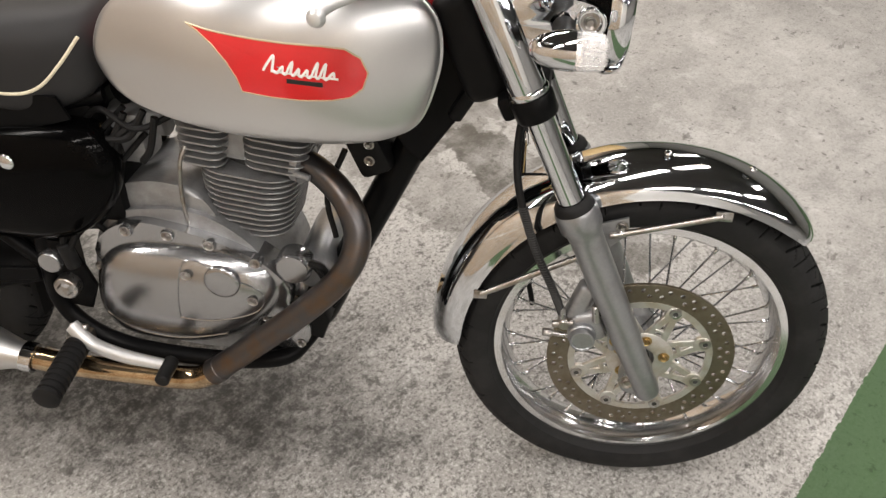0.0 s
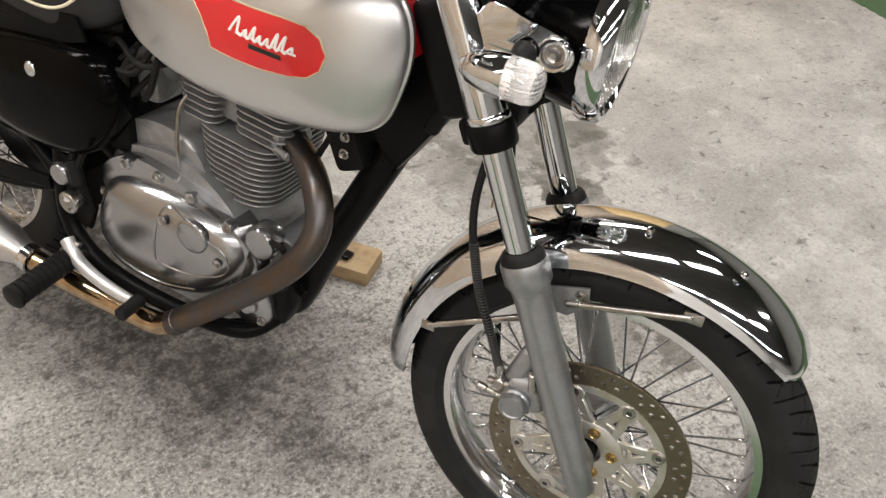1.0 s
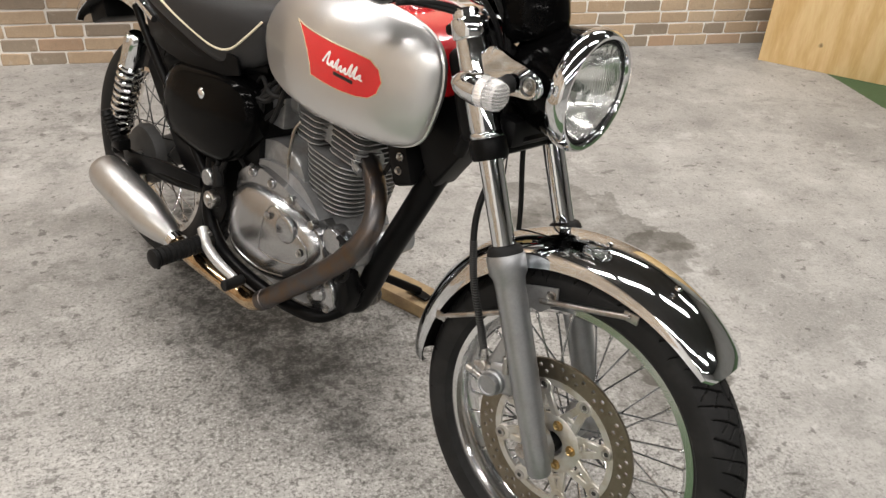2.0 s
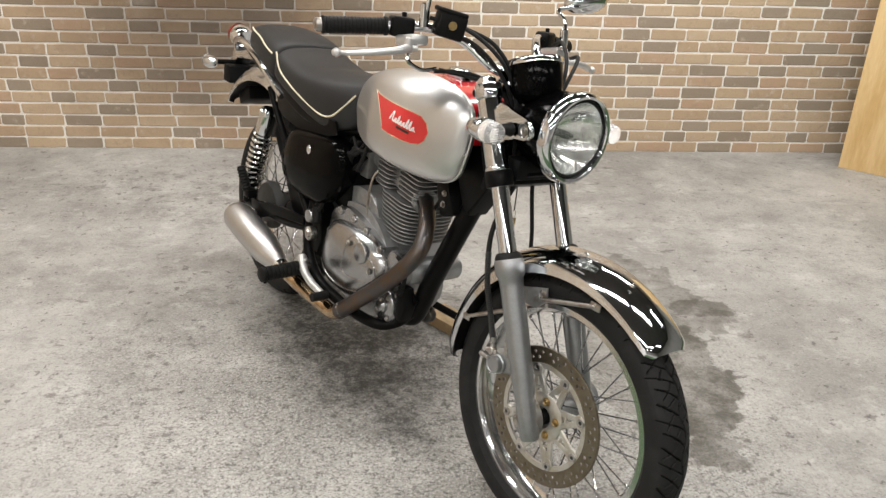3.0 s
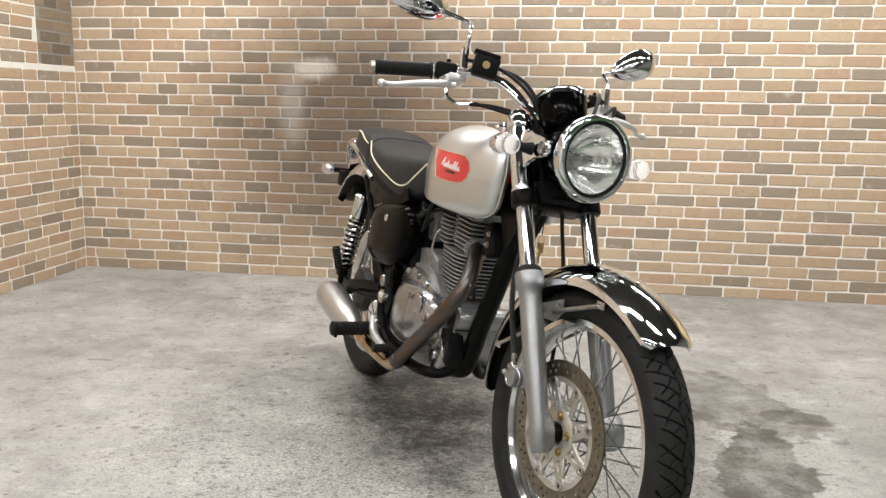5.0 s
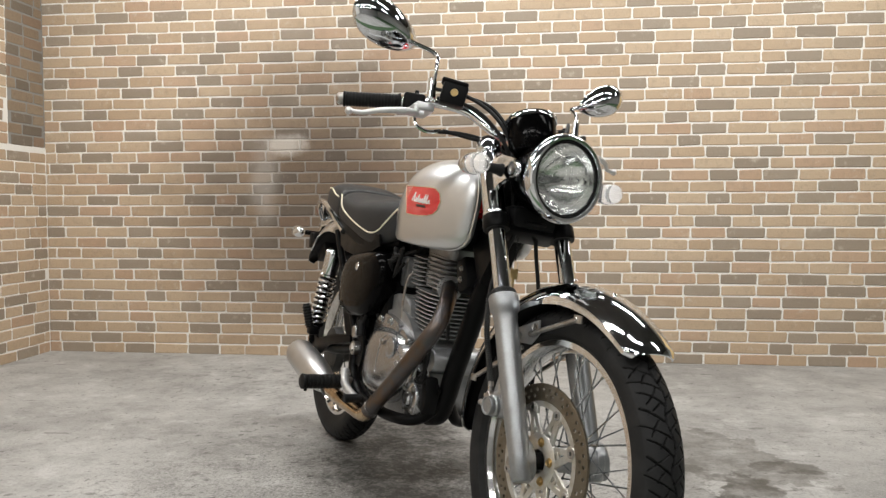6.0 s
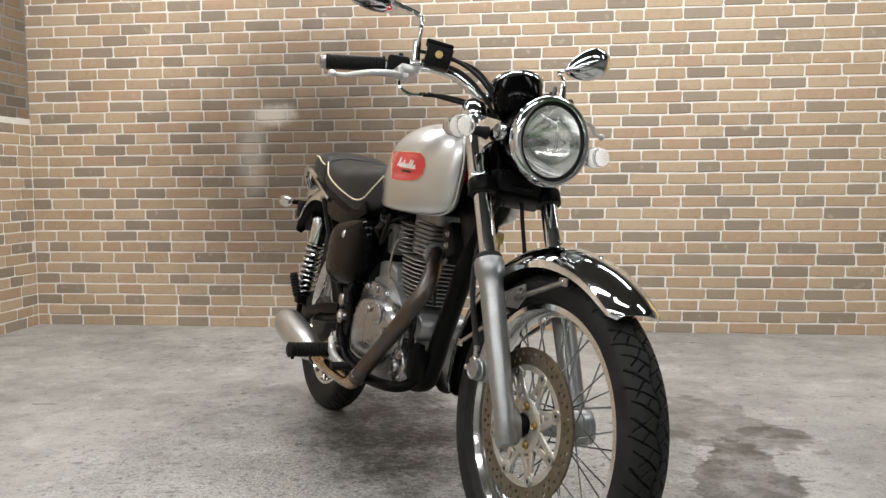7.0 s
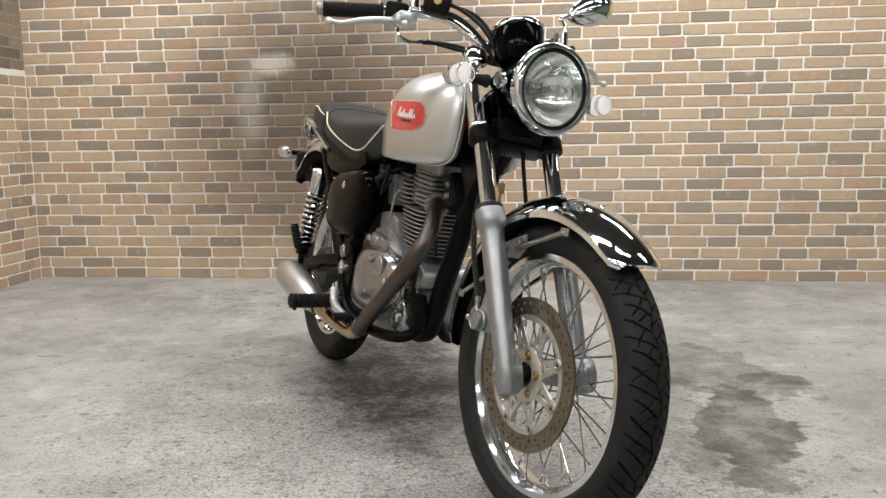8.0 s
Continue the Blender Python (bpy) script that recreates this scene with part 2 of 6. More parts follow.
def floor_mat():
    m, t, b = shader("worn concrete")
    p = t.nodes.new("ShaderNodeNewGeometry").outputs["Position"]
    broad, mid, fine = noise_node(t, p, 1.1, 8.0, 0.68), noise_node(t, p, 6.0, 9.0, 0.72), noise_node(t, p, 42.0, 6.0, 0.75)
    speck = noise_node(t, p, 120.0, 4.0, 0.75)
    rough_patch = blot(t, p, 1.25, 0.95, 0.95, 0.75, -35, 1.2, 2.5, 0.45)
    bite = math_node(t, "MULTIPLY_ADD", rough_patch, 0.50, 0.20)
    col = mix_node(t, ramp_node(t, broad, 0.36, 0.64), (0.300, 0.292, 0.279), (0.452, 0.442, 0.424))
    col = mix_node(t, math_node(t, "MULTIPLY", ramp_node(t, mid, 0.50, 0.64), 0.36), col, (0.20, 0.195, 0.186))
    col = mix_node(t, math_node(t, "MULTIPLY", ramp_node(t, mid, 0.46, 0.36), 0.45), col, (0.56, 0.553, 0.54))
    col = mix_node(t, math_node(t, "MULTIPLY", ramp_node(t, fine, 0.53, 0.60), bite), col, (0.11, 0.106, 0.098))
    col = mix_node(t, math_node(t, "MULTIPLY", ramp_node(t, speck, 0.54, 0.61), math_node(t, "MULTIPLY", bite, 0.8)), col, (0.66, 0.655, 0.64))
    col = mix_node(t, math_node(t, "MULTIPLY", ramp_node(t, speck, 0.46, 0.39), bite), col, (0.09, 0.086, 0.08))
    mp = t.nodes.new("ShaderNodeMapping")
    mp.inputs["Scale"].default_value = (1.0, 2.3, 1.0)
    mp.inputs["Rotation"].default_value = (0, 0, 0.5)
    t.links.new(p, mp.inputs[0])
    gone = math_node(t, "MULTIPLY", ramp_node(t, noise_node(t, mp.outputs[0], 5.5, 7.0, 0.72), 0.615, 0.66), 0.55)
    col = mix_node(t, gone, col, (0.085, 0.08, 0.072))
    scuff = math_node(t, "MULTIPLY", ramp_node(t, noise_node(t, mp.outputs[0], 2.2, 9.0, 0.78), 0.55, 0.66), 0.36)
    col = mix_node(t, scuff, col, (0.16, 0.153, 0.142))
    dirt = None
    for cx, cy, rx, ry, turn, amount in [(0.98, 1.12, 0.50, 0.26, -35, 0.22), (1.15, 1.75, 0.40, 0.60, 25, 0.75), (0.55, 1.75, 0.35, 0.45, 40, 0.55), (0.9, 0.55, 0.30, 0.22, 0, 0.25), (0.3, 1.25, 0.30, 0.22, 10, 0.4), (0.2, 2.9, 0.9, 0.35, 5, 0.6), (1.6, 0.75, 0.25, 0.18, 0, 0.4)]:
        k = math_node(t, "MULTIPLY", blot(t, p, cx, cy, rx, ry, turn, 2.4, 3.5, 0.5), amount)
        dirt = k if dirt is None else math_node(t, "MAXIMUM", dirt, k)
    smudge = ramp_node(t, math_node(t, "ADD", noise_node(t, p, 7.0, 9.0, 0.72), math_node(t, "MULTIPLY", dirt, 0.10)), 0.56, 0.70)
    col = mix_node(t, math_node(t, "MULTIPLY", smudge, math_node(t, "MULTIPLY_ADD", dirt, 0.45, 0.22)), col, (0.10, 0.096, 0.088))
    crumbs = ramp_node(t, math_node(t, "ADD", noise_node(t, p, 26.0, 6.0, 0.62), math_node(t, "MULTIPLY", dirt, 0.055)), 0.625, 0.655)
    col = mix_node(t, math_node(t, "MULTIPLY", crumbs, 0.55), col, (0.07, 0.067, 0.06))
    flecks = ramp_node(t, noise_node(t, p, 70.0, 5.0, 0.6), 0.635, 0.665)
    col = mix_node(t, math_node(t, "MULTIPLY", flecks, 0.42), col, (0.06, 0.057, 0.052))
    # damp stains at the right; below x = 1.9 oil marks and painted bike shade
    dark_blots = None
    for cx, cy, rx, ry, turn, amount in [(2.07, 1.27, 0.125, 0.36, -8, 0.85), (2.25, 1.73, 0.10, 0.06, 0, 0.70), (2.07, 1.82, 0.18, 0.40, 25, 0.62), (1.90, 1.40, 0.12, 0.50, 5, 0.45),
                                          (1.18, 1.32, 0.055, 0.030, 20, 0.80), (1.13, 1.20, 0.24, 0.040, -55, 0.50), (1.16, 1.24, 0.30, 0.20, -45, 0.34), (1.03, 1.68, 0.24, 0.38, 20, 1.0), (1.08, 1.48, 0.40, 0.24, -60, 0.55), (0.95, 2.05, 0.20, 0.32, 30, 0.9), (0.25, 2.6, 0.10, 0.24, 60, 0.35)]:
        oil_shade = cx < 1.9
        k = math_node(t, "MULTIPLY", blot(t, p, cx, cy, rx, ry, turn, 1.4 if oil_shade else 2.4, 7.0, 0.5 if oil_shade else 0.07), math_node(t, "MULTIPLY_ADD", ramp_node(t, mid, 0.40, 0.60), 0.45 * amount, 0.55 * amount))
        if oil_shade:
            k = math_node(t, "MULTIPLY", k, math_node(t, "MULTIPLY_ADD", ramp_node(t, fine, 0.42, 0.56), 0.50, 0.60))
        col = mix_node(t, k, col, (0.045, 0.044, 0.041) if oil_shade else (0.085, 0.079, 0.068))
        dark_blots = k if dark_blots is None else math_node(t, "MAXIMUM", dark_blots, k)
    s = t.nodes.new("ShaderNodeSeparateXYZ")
    t.links.new(p, s.inputs[0])
    wob = math_node(t, "MULTIPLY", math_node(t, "SUBTRACT", fine, 0.5), 0.03)
    aisle = math_node(t, "MAXIMUM", math_node(t, "MULTIPLY", math_node(t, "LESS_THAN", math_node(t, "ADD", s.outputs[1], wob), 0.385), math_node(t, "GREATER_THAN", s.outputs[1], -0.1)),
                      math_node(t, "GREATER_THAN", math_node(t, "ADD", s.outputs[0], wob), 3.78))
    green = mix_node(t, mid, (0.040, 0.085, 0.035), (0.075, 0.135, 0.062))
    green = mix_node(t, ramp_node(t, fine, 0.56, 0.68), green, (0.03, 0.06, 0.025))
    col = mix_node(t, math_node(t, "MULTIPLY", aisle, 0.95), col, green)
    t.links.new(col, b.inputs["Base Color"])
    b.inputs["Specular IOR Level"].default_value = 0.14
    r = math_node(t, "MULTIPLY_ADD", mid, 0.25, 0.42)
    r = math_node(t, "SUBTRACT", r, math_node(t, "MULTIPLY", dark_blots, 0.12))
    t.links.new(r, b.inputs["Roughness"])
    h = math_node(t, "ADD", math_node(t, "MULTIPLY", fine, 0.6), math_node(t, "MULTIPLY", speck, 0.4))
    bump_node(t, b, h, 0.35, 0.003)
    return m


def plywood_mat():
    m, t, b = shader("plywood face")
    p = coords(t)
    mp = t.nodes.new("ShaderNodeMapping")
    mp.inputs["Scale"].default_value = (9.0, 9.0, 1.4)
    t.links.new(p, mp.inputs[0])
    n = noise_node(t, mp.outputs[0], 1.6, 6.0, 0.6)
    g = noise_node(t, mp.outputs[0], 14.0, 4.0)
    col = mix_node(t, ramp_node(t, n, 0.38, 0.66), (0.76, 0.55, 0.28), (0.64, 0.42, 0.18))
    col = mix_node(t, 0.3, col, mix_node(t, g, (0.2, 0.2, 0.2), (0.85, 0.85, 0.85)), "OVERLAY")
    knot = ramp_node(t, noise_node(t, p, 6.0, 2.0), 0.735, 0.76)
    col = mix_node(t, math_node(t, "MULTIPLY", knot, 0.8), col, (0.10, 0.05, 0.02))
    t.links.new(col, b.inputs["Base Color"])
    b.inputs["Roughness"].default_value = 0.6
    bump_node(t, b, g, 0.3, 0.001)
    return m


WOOD = surface("raw timber block", (0.40, 0.29, 0.16), 0.7, scale=20, wear=(0.24, 0.17, 0.10), wear_amount=0.8, bump=0.001)
CEILING_DARK = surface("dark ceiling", (0.06, 0.06, 0.06), 0.8, scale=1.5, fine=40)
WALL_PLAIN = surface("plain wall", (0.34, 0.335, 0.325), 0.8, scale=1.5, fine=40)


# ---- building blocks ----
def link(name, bm, material, parent=None, label="", sharp=38):
    me = bpy.data.meshes.new(name)
    bmesh.ops.recalc_face_normals(bm, faces=bm.faces[:])
    bm.to_mesh(me)
    bm.free()
    for m in material if isinstance(material, (list, tuple)) else [material]:
        me.materials.append(m)
    for f in me.polygons:
        f.use_smooth = True
    me.set_sharp_from_angle(angle=radians(sharp))
    ob = new(name, me)
    if parent:
        ob.parent = parent
    return tagged(ob, label)


part = link


def box_bm(size, centre=(0, 0, 0), bevel=0.0, m=None, segs=2):
    bm = bmesh.new()
    bmesh.ops.create_cube(bm, size=1.0)
    bmesh.ops.scale(bm, vec=size, verts=bm.verts)
    if bevel:
        bmesh.ops.bevel(bm, geom=bm.edges[:], offset=bevel, segments=segs, affect="EDGES", profile=0.5)
    bmesh.ops.translate(bm, vec=centre, verts=bm.verts)
    if m is not None:
        bmesh.ops.transform(bm, matrix=m, verts=bm.verts)
    return bm


def merge(*bms):
    """Joins several bmeshes into the first."""
    base = bms[0]
    for other in bms[1:]:
        me = bpy.data.meshes.new("joined")
        other.to_mesh(me)
        base.from_mesh(me)
        other.free()
        bpy.data.meshes.remove(me)
    return base


def loft(rings, closed=True, caps=True):
    """A skin over rings of points with the same count."""
    bm = bmesh.new()
    rows = [[bm.verts.new(p) for p in ring] for ring in rings]
    n = len(rows[0])
    for a, b in zip(rows, rows[1:]):
        for k in range(n if closed else n - 1):
            bm.faces.new((a[k], a[(k + 1) % n], b[(k + 1) % n], b[k]))
    if caps and closed:
        bm.faces.new(rows[0][::-1])
        bm.faces.new(rows[-1])
    return bm


def curve(points, steps=6, closed=False):
    """Catmull-Rom points through the given ones."""
    pts = [Vector(p) for p in points]
    n, out = len(pts), []
    for k in range(n if closed else n - 1):
        p0 = pts[(k - 1) % n] if closed or k else pts[0] * 2 - pts[1]
        p1, p2 = pts[k], pts[(k + 1) % n]
        p3 = pts[(k + 2) % n] if closed or k + 2 < n else pts[-1] * 2 - pts[-2]
        for s in range(steps):
            u = s / steps
            out.append(0.5 * (2 * p1 + (p2 - p0) * u + (2 * p0 - 5 * p1 + 4 * p2 - p3) * u * u + (3 * p1 - p0 - 3 * p2 + p3) * u ** 3))
    if not closed:
        out.append(pts[-1])
    return out


def sweep(points, radius, sides=12, steps=6, closed=False):
    """A round tube along a smooth line; radius may be a list, one for each given point."""
    line = curve(points, steps, closed) if steps > 1 else [Vector(p) for p in points]
    count = len(line)
    if isinstance(radius, (list, tuple)):
        at = np.linspace(0, len(radius) - 1, count)
        radii = np.interp(at, range(len(radius)), radius)
    else:
        radii = [radius] * count
    rings, normal = [], None
    for k, p in enumerate(line):
        ahead = (line[(k + 1) % count] if closed or k + 1 < count else p) - (line[k - 1] if closed or k else p)
        ahead.normalize()
        if normal is None:
            normal = ahead.orthogonal().normalized()
        normal = (normal - ahead * normal.dot(ahead)).normalized()
        side = ahead.cross(normal)
        rings.append([p + (normal * math.cos(a) + side * math.sin(a)) * radii[k] for a in np.linspace(0, 2 * math.pi, sides, endpoint=False)])
    return loft(rings + rings[:1] if closed else rings, caps=not closed)


def lathe(profile, origin, axis, sides=32, closed=False, start=None):
    """Turns (radius, height) pairs about an axis. closed: the profile is a loop, such as a tyre's."""
    axis = Vector(axis).normalized()
    u = (Vector(start) if start else axis.orthogonal()).normalized()
    v = axis.cross(u)
    origin = Vector(origin)
    bm = bmesh.new()
    rows = []
    for a in np.linspace(0, 2 * math.pi, sides, endpoint=False):
        d = u * math.cos(a) + v * math.sin(a)
        rows.append([bm.verts.new(origin + d * max(r, 1e-5) + axis * h) for r, h in profile])
    n = len(profile)
    for k in range(sides):
        a, b = rows[k], rows[(k + 1) % sides]
        for j in range(n if closed else n - 1):
            bm.faces.new((a[j], a[(j + 1) % n], b[(j + 1) % n], b[j]))
    bmesh.ops.remove_doubles(bm, verts=bm.verts, dist=4e-5)
    return bm


def rod(a, b, r, sides=12, r2=None):
    a, b = Vector(a), Vector(b)
    d = b - a
    r2 = r if r2 is None else r2
    e = min(0.25 * r, 0.002)
    return lathe([(0, 0), (r - e, 0), (r, e), (r2, d.length - e), (r2 - e, d.length), (0, d.length)], a, d, sides)


def slab(outline, a, b, bevel=0.004, plane="xz", segs=2):
    """An outline in a plane, pushed out from a to b along the third axis, with rounded rims."""
    bm = bmesh.new()
    def at(u, w, h):
        return {"xz": (u, h, w), "xy": (u, w, h), "yz": (h, u, w)}[plane]
    lo = [bm.verts.new(at(u, w, a)) for u, w in outline]
    hi = [bm.verts.new(at(u, w, b)) for u, w in outline]
    n = len(outline)
    rims = [bm.faces.new(lo[::-1]), bm.faces.new(hi)]
    for k in range(n):
        bm.faces.new((lo[k], lo[(k + 1) % n], hi[(k + 1) % n], hi[k]))
    if bevel:
        edges = {e for f in rims for e in f.edges}
        bmesh.ops.bevel(bm, geom=list(edges), offset=bevel, segments=segs, affect="EDGES", profile=0.5)
    return bm


def smooth_outline(points, steps=5):
    return [(p.x, p.y) for p in curve([(u, w, 0) for u, w in points], steps, True)]


def empty(name, m, label, category, group=""):
    ob = new(name)
    ob.empty_display_size = 0.1
    ob.matrix_world = m
    return tagged(ob, label, category, group)


# ---- the garage ----
WALL_Y, LEFT_X, RIGHT_X, FRONT_Y = 3.483, -1.335, 6.5, -5.0
FLOOR = floor_mat()
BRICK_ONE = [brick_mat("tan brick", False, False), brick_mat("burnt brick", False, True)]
BRICK_MANY = [brick_mat("tan brick courses", True, False), brick_mat("burnt brick courses", True, True)]
# darker copies of the same bricks, shade painted into their colour
BRICK_SHADED = [brick_mat("shaded tan brick courses", True, False, 0.55), brick_mat("shaded burnt brick courses", True, True, 0.55)]
MORTAR = mortar_mat()

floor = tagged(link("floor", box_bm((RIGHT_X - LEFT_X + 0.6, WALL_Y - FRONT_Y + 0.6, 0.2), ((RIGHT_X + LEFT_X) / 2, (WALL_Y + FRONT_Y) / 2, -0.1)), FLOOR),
               "worn grey concrete floor with damp stains, painted-in shade and a green painted aisle", "floor", kind="structure")
ceiling = tagged(link("ceiling", box_bm((RIGHT_X - LEFT_X + 0.6, WALL_Y - FRONT_Y + 0.6, 0.2), ((RIGHT_X + LEFT_X) / 2, (WALL_Y + FRONT_Y) / 2, CEIL + 0.1)), CEILING_DARK),
                 "dark plain garage ceiling", "ceiling", kind="structure")
wall_north = tagged(link("wall_north", box_bm((RIGHT_X - LEFT_X + 0.6, 0.2, CEIL), ((RIGHT_X + LEFT_X) / 2, WALL_Y + 0.106, CEIL / 2)), MORTAR),
                    "tan and dark brown brick wall with pale joints and a dark smear", "wall", kind="structure")
wall_west = tagged(link("wall_west", merge(box_bm((0.2, WALL_Y - FRONT_Y, 1.166), (LEFT_X - 0.106, (WALL_Y + FRONT_Y) / 2, 0.583)),
                                           box_bm((0.2, WALL_Y - FRONT_Y, CEIL - 1.166), (LEFT_X - 0.110, (WALL_Y + FRONT_Y) / 2, 1.166 + (CEIL - 1.166) / 2))), MORTAR),
                   "tan brick wall with a shallow ledge at chest height", "wall", kind="structure")
# thin dark sheet that paints the corner strip's shade into the joints
link("mortar_bed", box_bm((0.004, 0.324, CEIL - 1.172), (LEFT_X - 0.0105, WALL_Y - 0.163, 1.171 + (CEIL - 1.172) / 2)), mortar_mat(0.32), wall_west, "mortar darkened to paint in the shade by the corner")
wall_east = tagged(link("wall_east", box_bm((0.2, WALL_Y - FRONT_Y, CEIL), (RIGHT_X + 0.1, (WALL_Y + FRONT_Y) / 2, CEIL / 2)), WALL_PLAIN), "plain wall of the garage", "wall", kind="structure")
wall_south = tagged(link("wall_south", box_bm((RIGHT_X - LEFT_X + 0.6, 0.2, CEIL), ((RIGHT_X + LEFT_X) / 2, FRONT_Y - 0.1, CEIL / 2)), WALL_PLAIN), "plain wall of the garage", "wall", kind="structure")


from mathutils.bvhtree import BVHTree

# ---- the motorcycle: x ahead from the front axle, y to its left, z up, leaning on its side stand ----
HEADING, LEAN_LEFT = radians(-57.9), radians(8.0)
_f = Vector((math.cos(HEADING), math.sin(HEADING), 0))
_l = Vector((-math.sin(HEADING), math.cos(HEADING), 0))
_up = Vector((0, 0, 1))
BIKE_O = _f * 0.205 + _l * 1.640
_left = _l * math.cos(LEAN_LEFT) - _up * math.sin(LEAN_LEFT)
_top = _l * math.sin(LEAN_LEFT) + _up * math.cos(LEAN_LEFT)
BIKE = Matrix(((_f.x, _left.x, _top.x, BIKE_O.x), (_f.y, _left.y, _top.y, BIKE_O.y), (_f.z, _left.z, _top.z, BIKE_O.z), (0, 0, 0, 1)))
bike = empty("motorcycle", BIKE, "silver and red retro motorcycle with chrome mudguards on its side stand", "motorcycle")

FRONT = Vector((-0.002, 0.014, 0.3065))
REAR = Vector((-1.415, 0.026, 0.317))


def tread_groove(around, y, half):
    """1 in a groove of the tread: a wavy middle line, slanting cuts and short cross cuts."""
    pitch = 0.030
    k = around / pitch
    wave = 0.0058 * math.sin(2 * math.pi * k / 3.0)
    if abs(y - wave) < 0.0017:
        return 1.0
    side = 1 if y > wave else -1
    a = abs(y - wave)
    slant = (k + 0.5 * (side > 0)) - a / pitch * 0.72
    frac = slant - math.floor(slant)
    if frac * pitch < 0.0034 and a < half * 0.95:
        return 1.0
    cross = (k + 0.25 + 0.5 * (side > 0)) + a / pitch * 1.25
    frac = cross - math.floor(cross)
    if frac * pitch < 0.0036 and 0.30 * half < a < half * (0.62 if math.floor(cross) % 2 else 0.78):
        return 1.0
    return 0.0


def tyre_bm(centre, outer, rim, half):
    """A tyre with its grooves cut; the tread is a fine grid, the walls are coarser."""
    sides = 1200
    tread = np.linspace(-1, 1, 57)
    profile = []
    for s in tread:
        ang = s * radians(66)
        profile.append((half * math.sin(ang) / math.sin(radians(66)) * 0.97, outer - (1 - math.cos(ang)) * half * 0.92, True))
    walls = [(half * 1.0, outer - half * 0.78), (half * 1.0, outer - half * 1.0), (half * 0.93, outer - half * 1.25), (half * 0.72, rim + 0.006), (half * 0.62, rim - 0.004)]
    right = [(-y, r, False) for y, r in walls[::-1]]
    left = [(y, r, False) for y, r in walls]
    full = right + profile + left
    verts, faces, deep = [], [], []
    for i in range(sides):
        a = 2 * math.pi * i / sides
        for y, r, cut in full:
            g = tread_groove(a * outer, y, half) if cut else 0.0
            r -= 0.0045 * g
            deep.append(g)
            verts.append((centre.x + r * math.cos(a), centre.y + y, centre.z + r * math.sin(a)))
    n = len(full)
    for i in range(sides):
        b = ((i + 1) % sides) * n
        for j in range(n - 1):
            faces.append((i * n + j, i * n + j + 1, b + j + 1, b + j))
    me = bpy.data.meshes.new("t")
    me.from_pydata(verts, [], faces)
    bm = bmesh.new()
    bm.from_mesh(me)
    bpy.data.meshes.remove(me)
    bm.verts.ensure_lookup_table()
    for f in bm.faces:
        if sum(deep[v.index] for v in f.verts) >= 3:
            f.material_index = 1
    return bm


def spoke_mesh():
    bm = lathe([(0, 0), (0.0019, 0), (0.0019, 0.90), (0.0034, 0.905), (0.0034, 0.995), (0, 1.0)], (0, 0, 0), (0, 0, 1), 7)
    me = bpy.data.meshes.new("spoke")
    bm.to_mesh(me)
    bm.free()
    me.materials.append(CHROME)
    for f in me.polygons:
        f.use_smooth = True
    return me


SPOKE = spoke_mesh()


def add_spokes(wheel, centre, hub_r, hub_half, rim_r, count):
    for k in range(count):
        side = 1 if k % 2 else -1
        a = 2 * math.pi * (k + 0.3) / count
        lean = (1 if (k // 2) % 2 else -1) * radians(48)
        p = centre + Vector((hub_r * math.cos(a + lean), side * hub_half, hub_r * math.sin(a + lean)))
        q = centre + Vector((rim_r * math.cos(a), side * 0.004, rim_r * math.sin(a)))
        ob = new("spoke", SPOKE)
        ob.parent = wheel
        d = q - p
        ob.matrix_basis = Matrix.Translation(p) @ d.to_track_quat("Z", "Y").to_matrix().to_4x4() @ Matrix.Diagonal((1, 1, d.length, 1))


def rim_bm(centre, r, half):
    prof = [(r + 0.012, half), (r + 0.013, half - 0.003), (r - 0.002, half - 0.005), (r - 0.010, half * 0.45), (r - 0.012, 0), (r - 0.010, -half * 0.45),
            (r - 0.002, -half + 0.005), (r + 0.013, -half + 0.003), (r + 0.012, -half), (r - 0.004, -half - 0.001), (r - 0.007, -half + 0.004),
            (r - 0.016, -half * 0.5), (r - 0.019, 0), (r - 0.016, half * 0.5), (r - 0.007, half - 0.004), (r - 0.004, half + 0.001)]
    return lathe(prof, centre, (0, 1, 0), 96, closed=True)


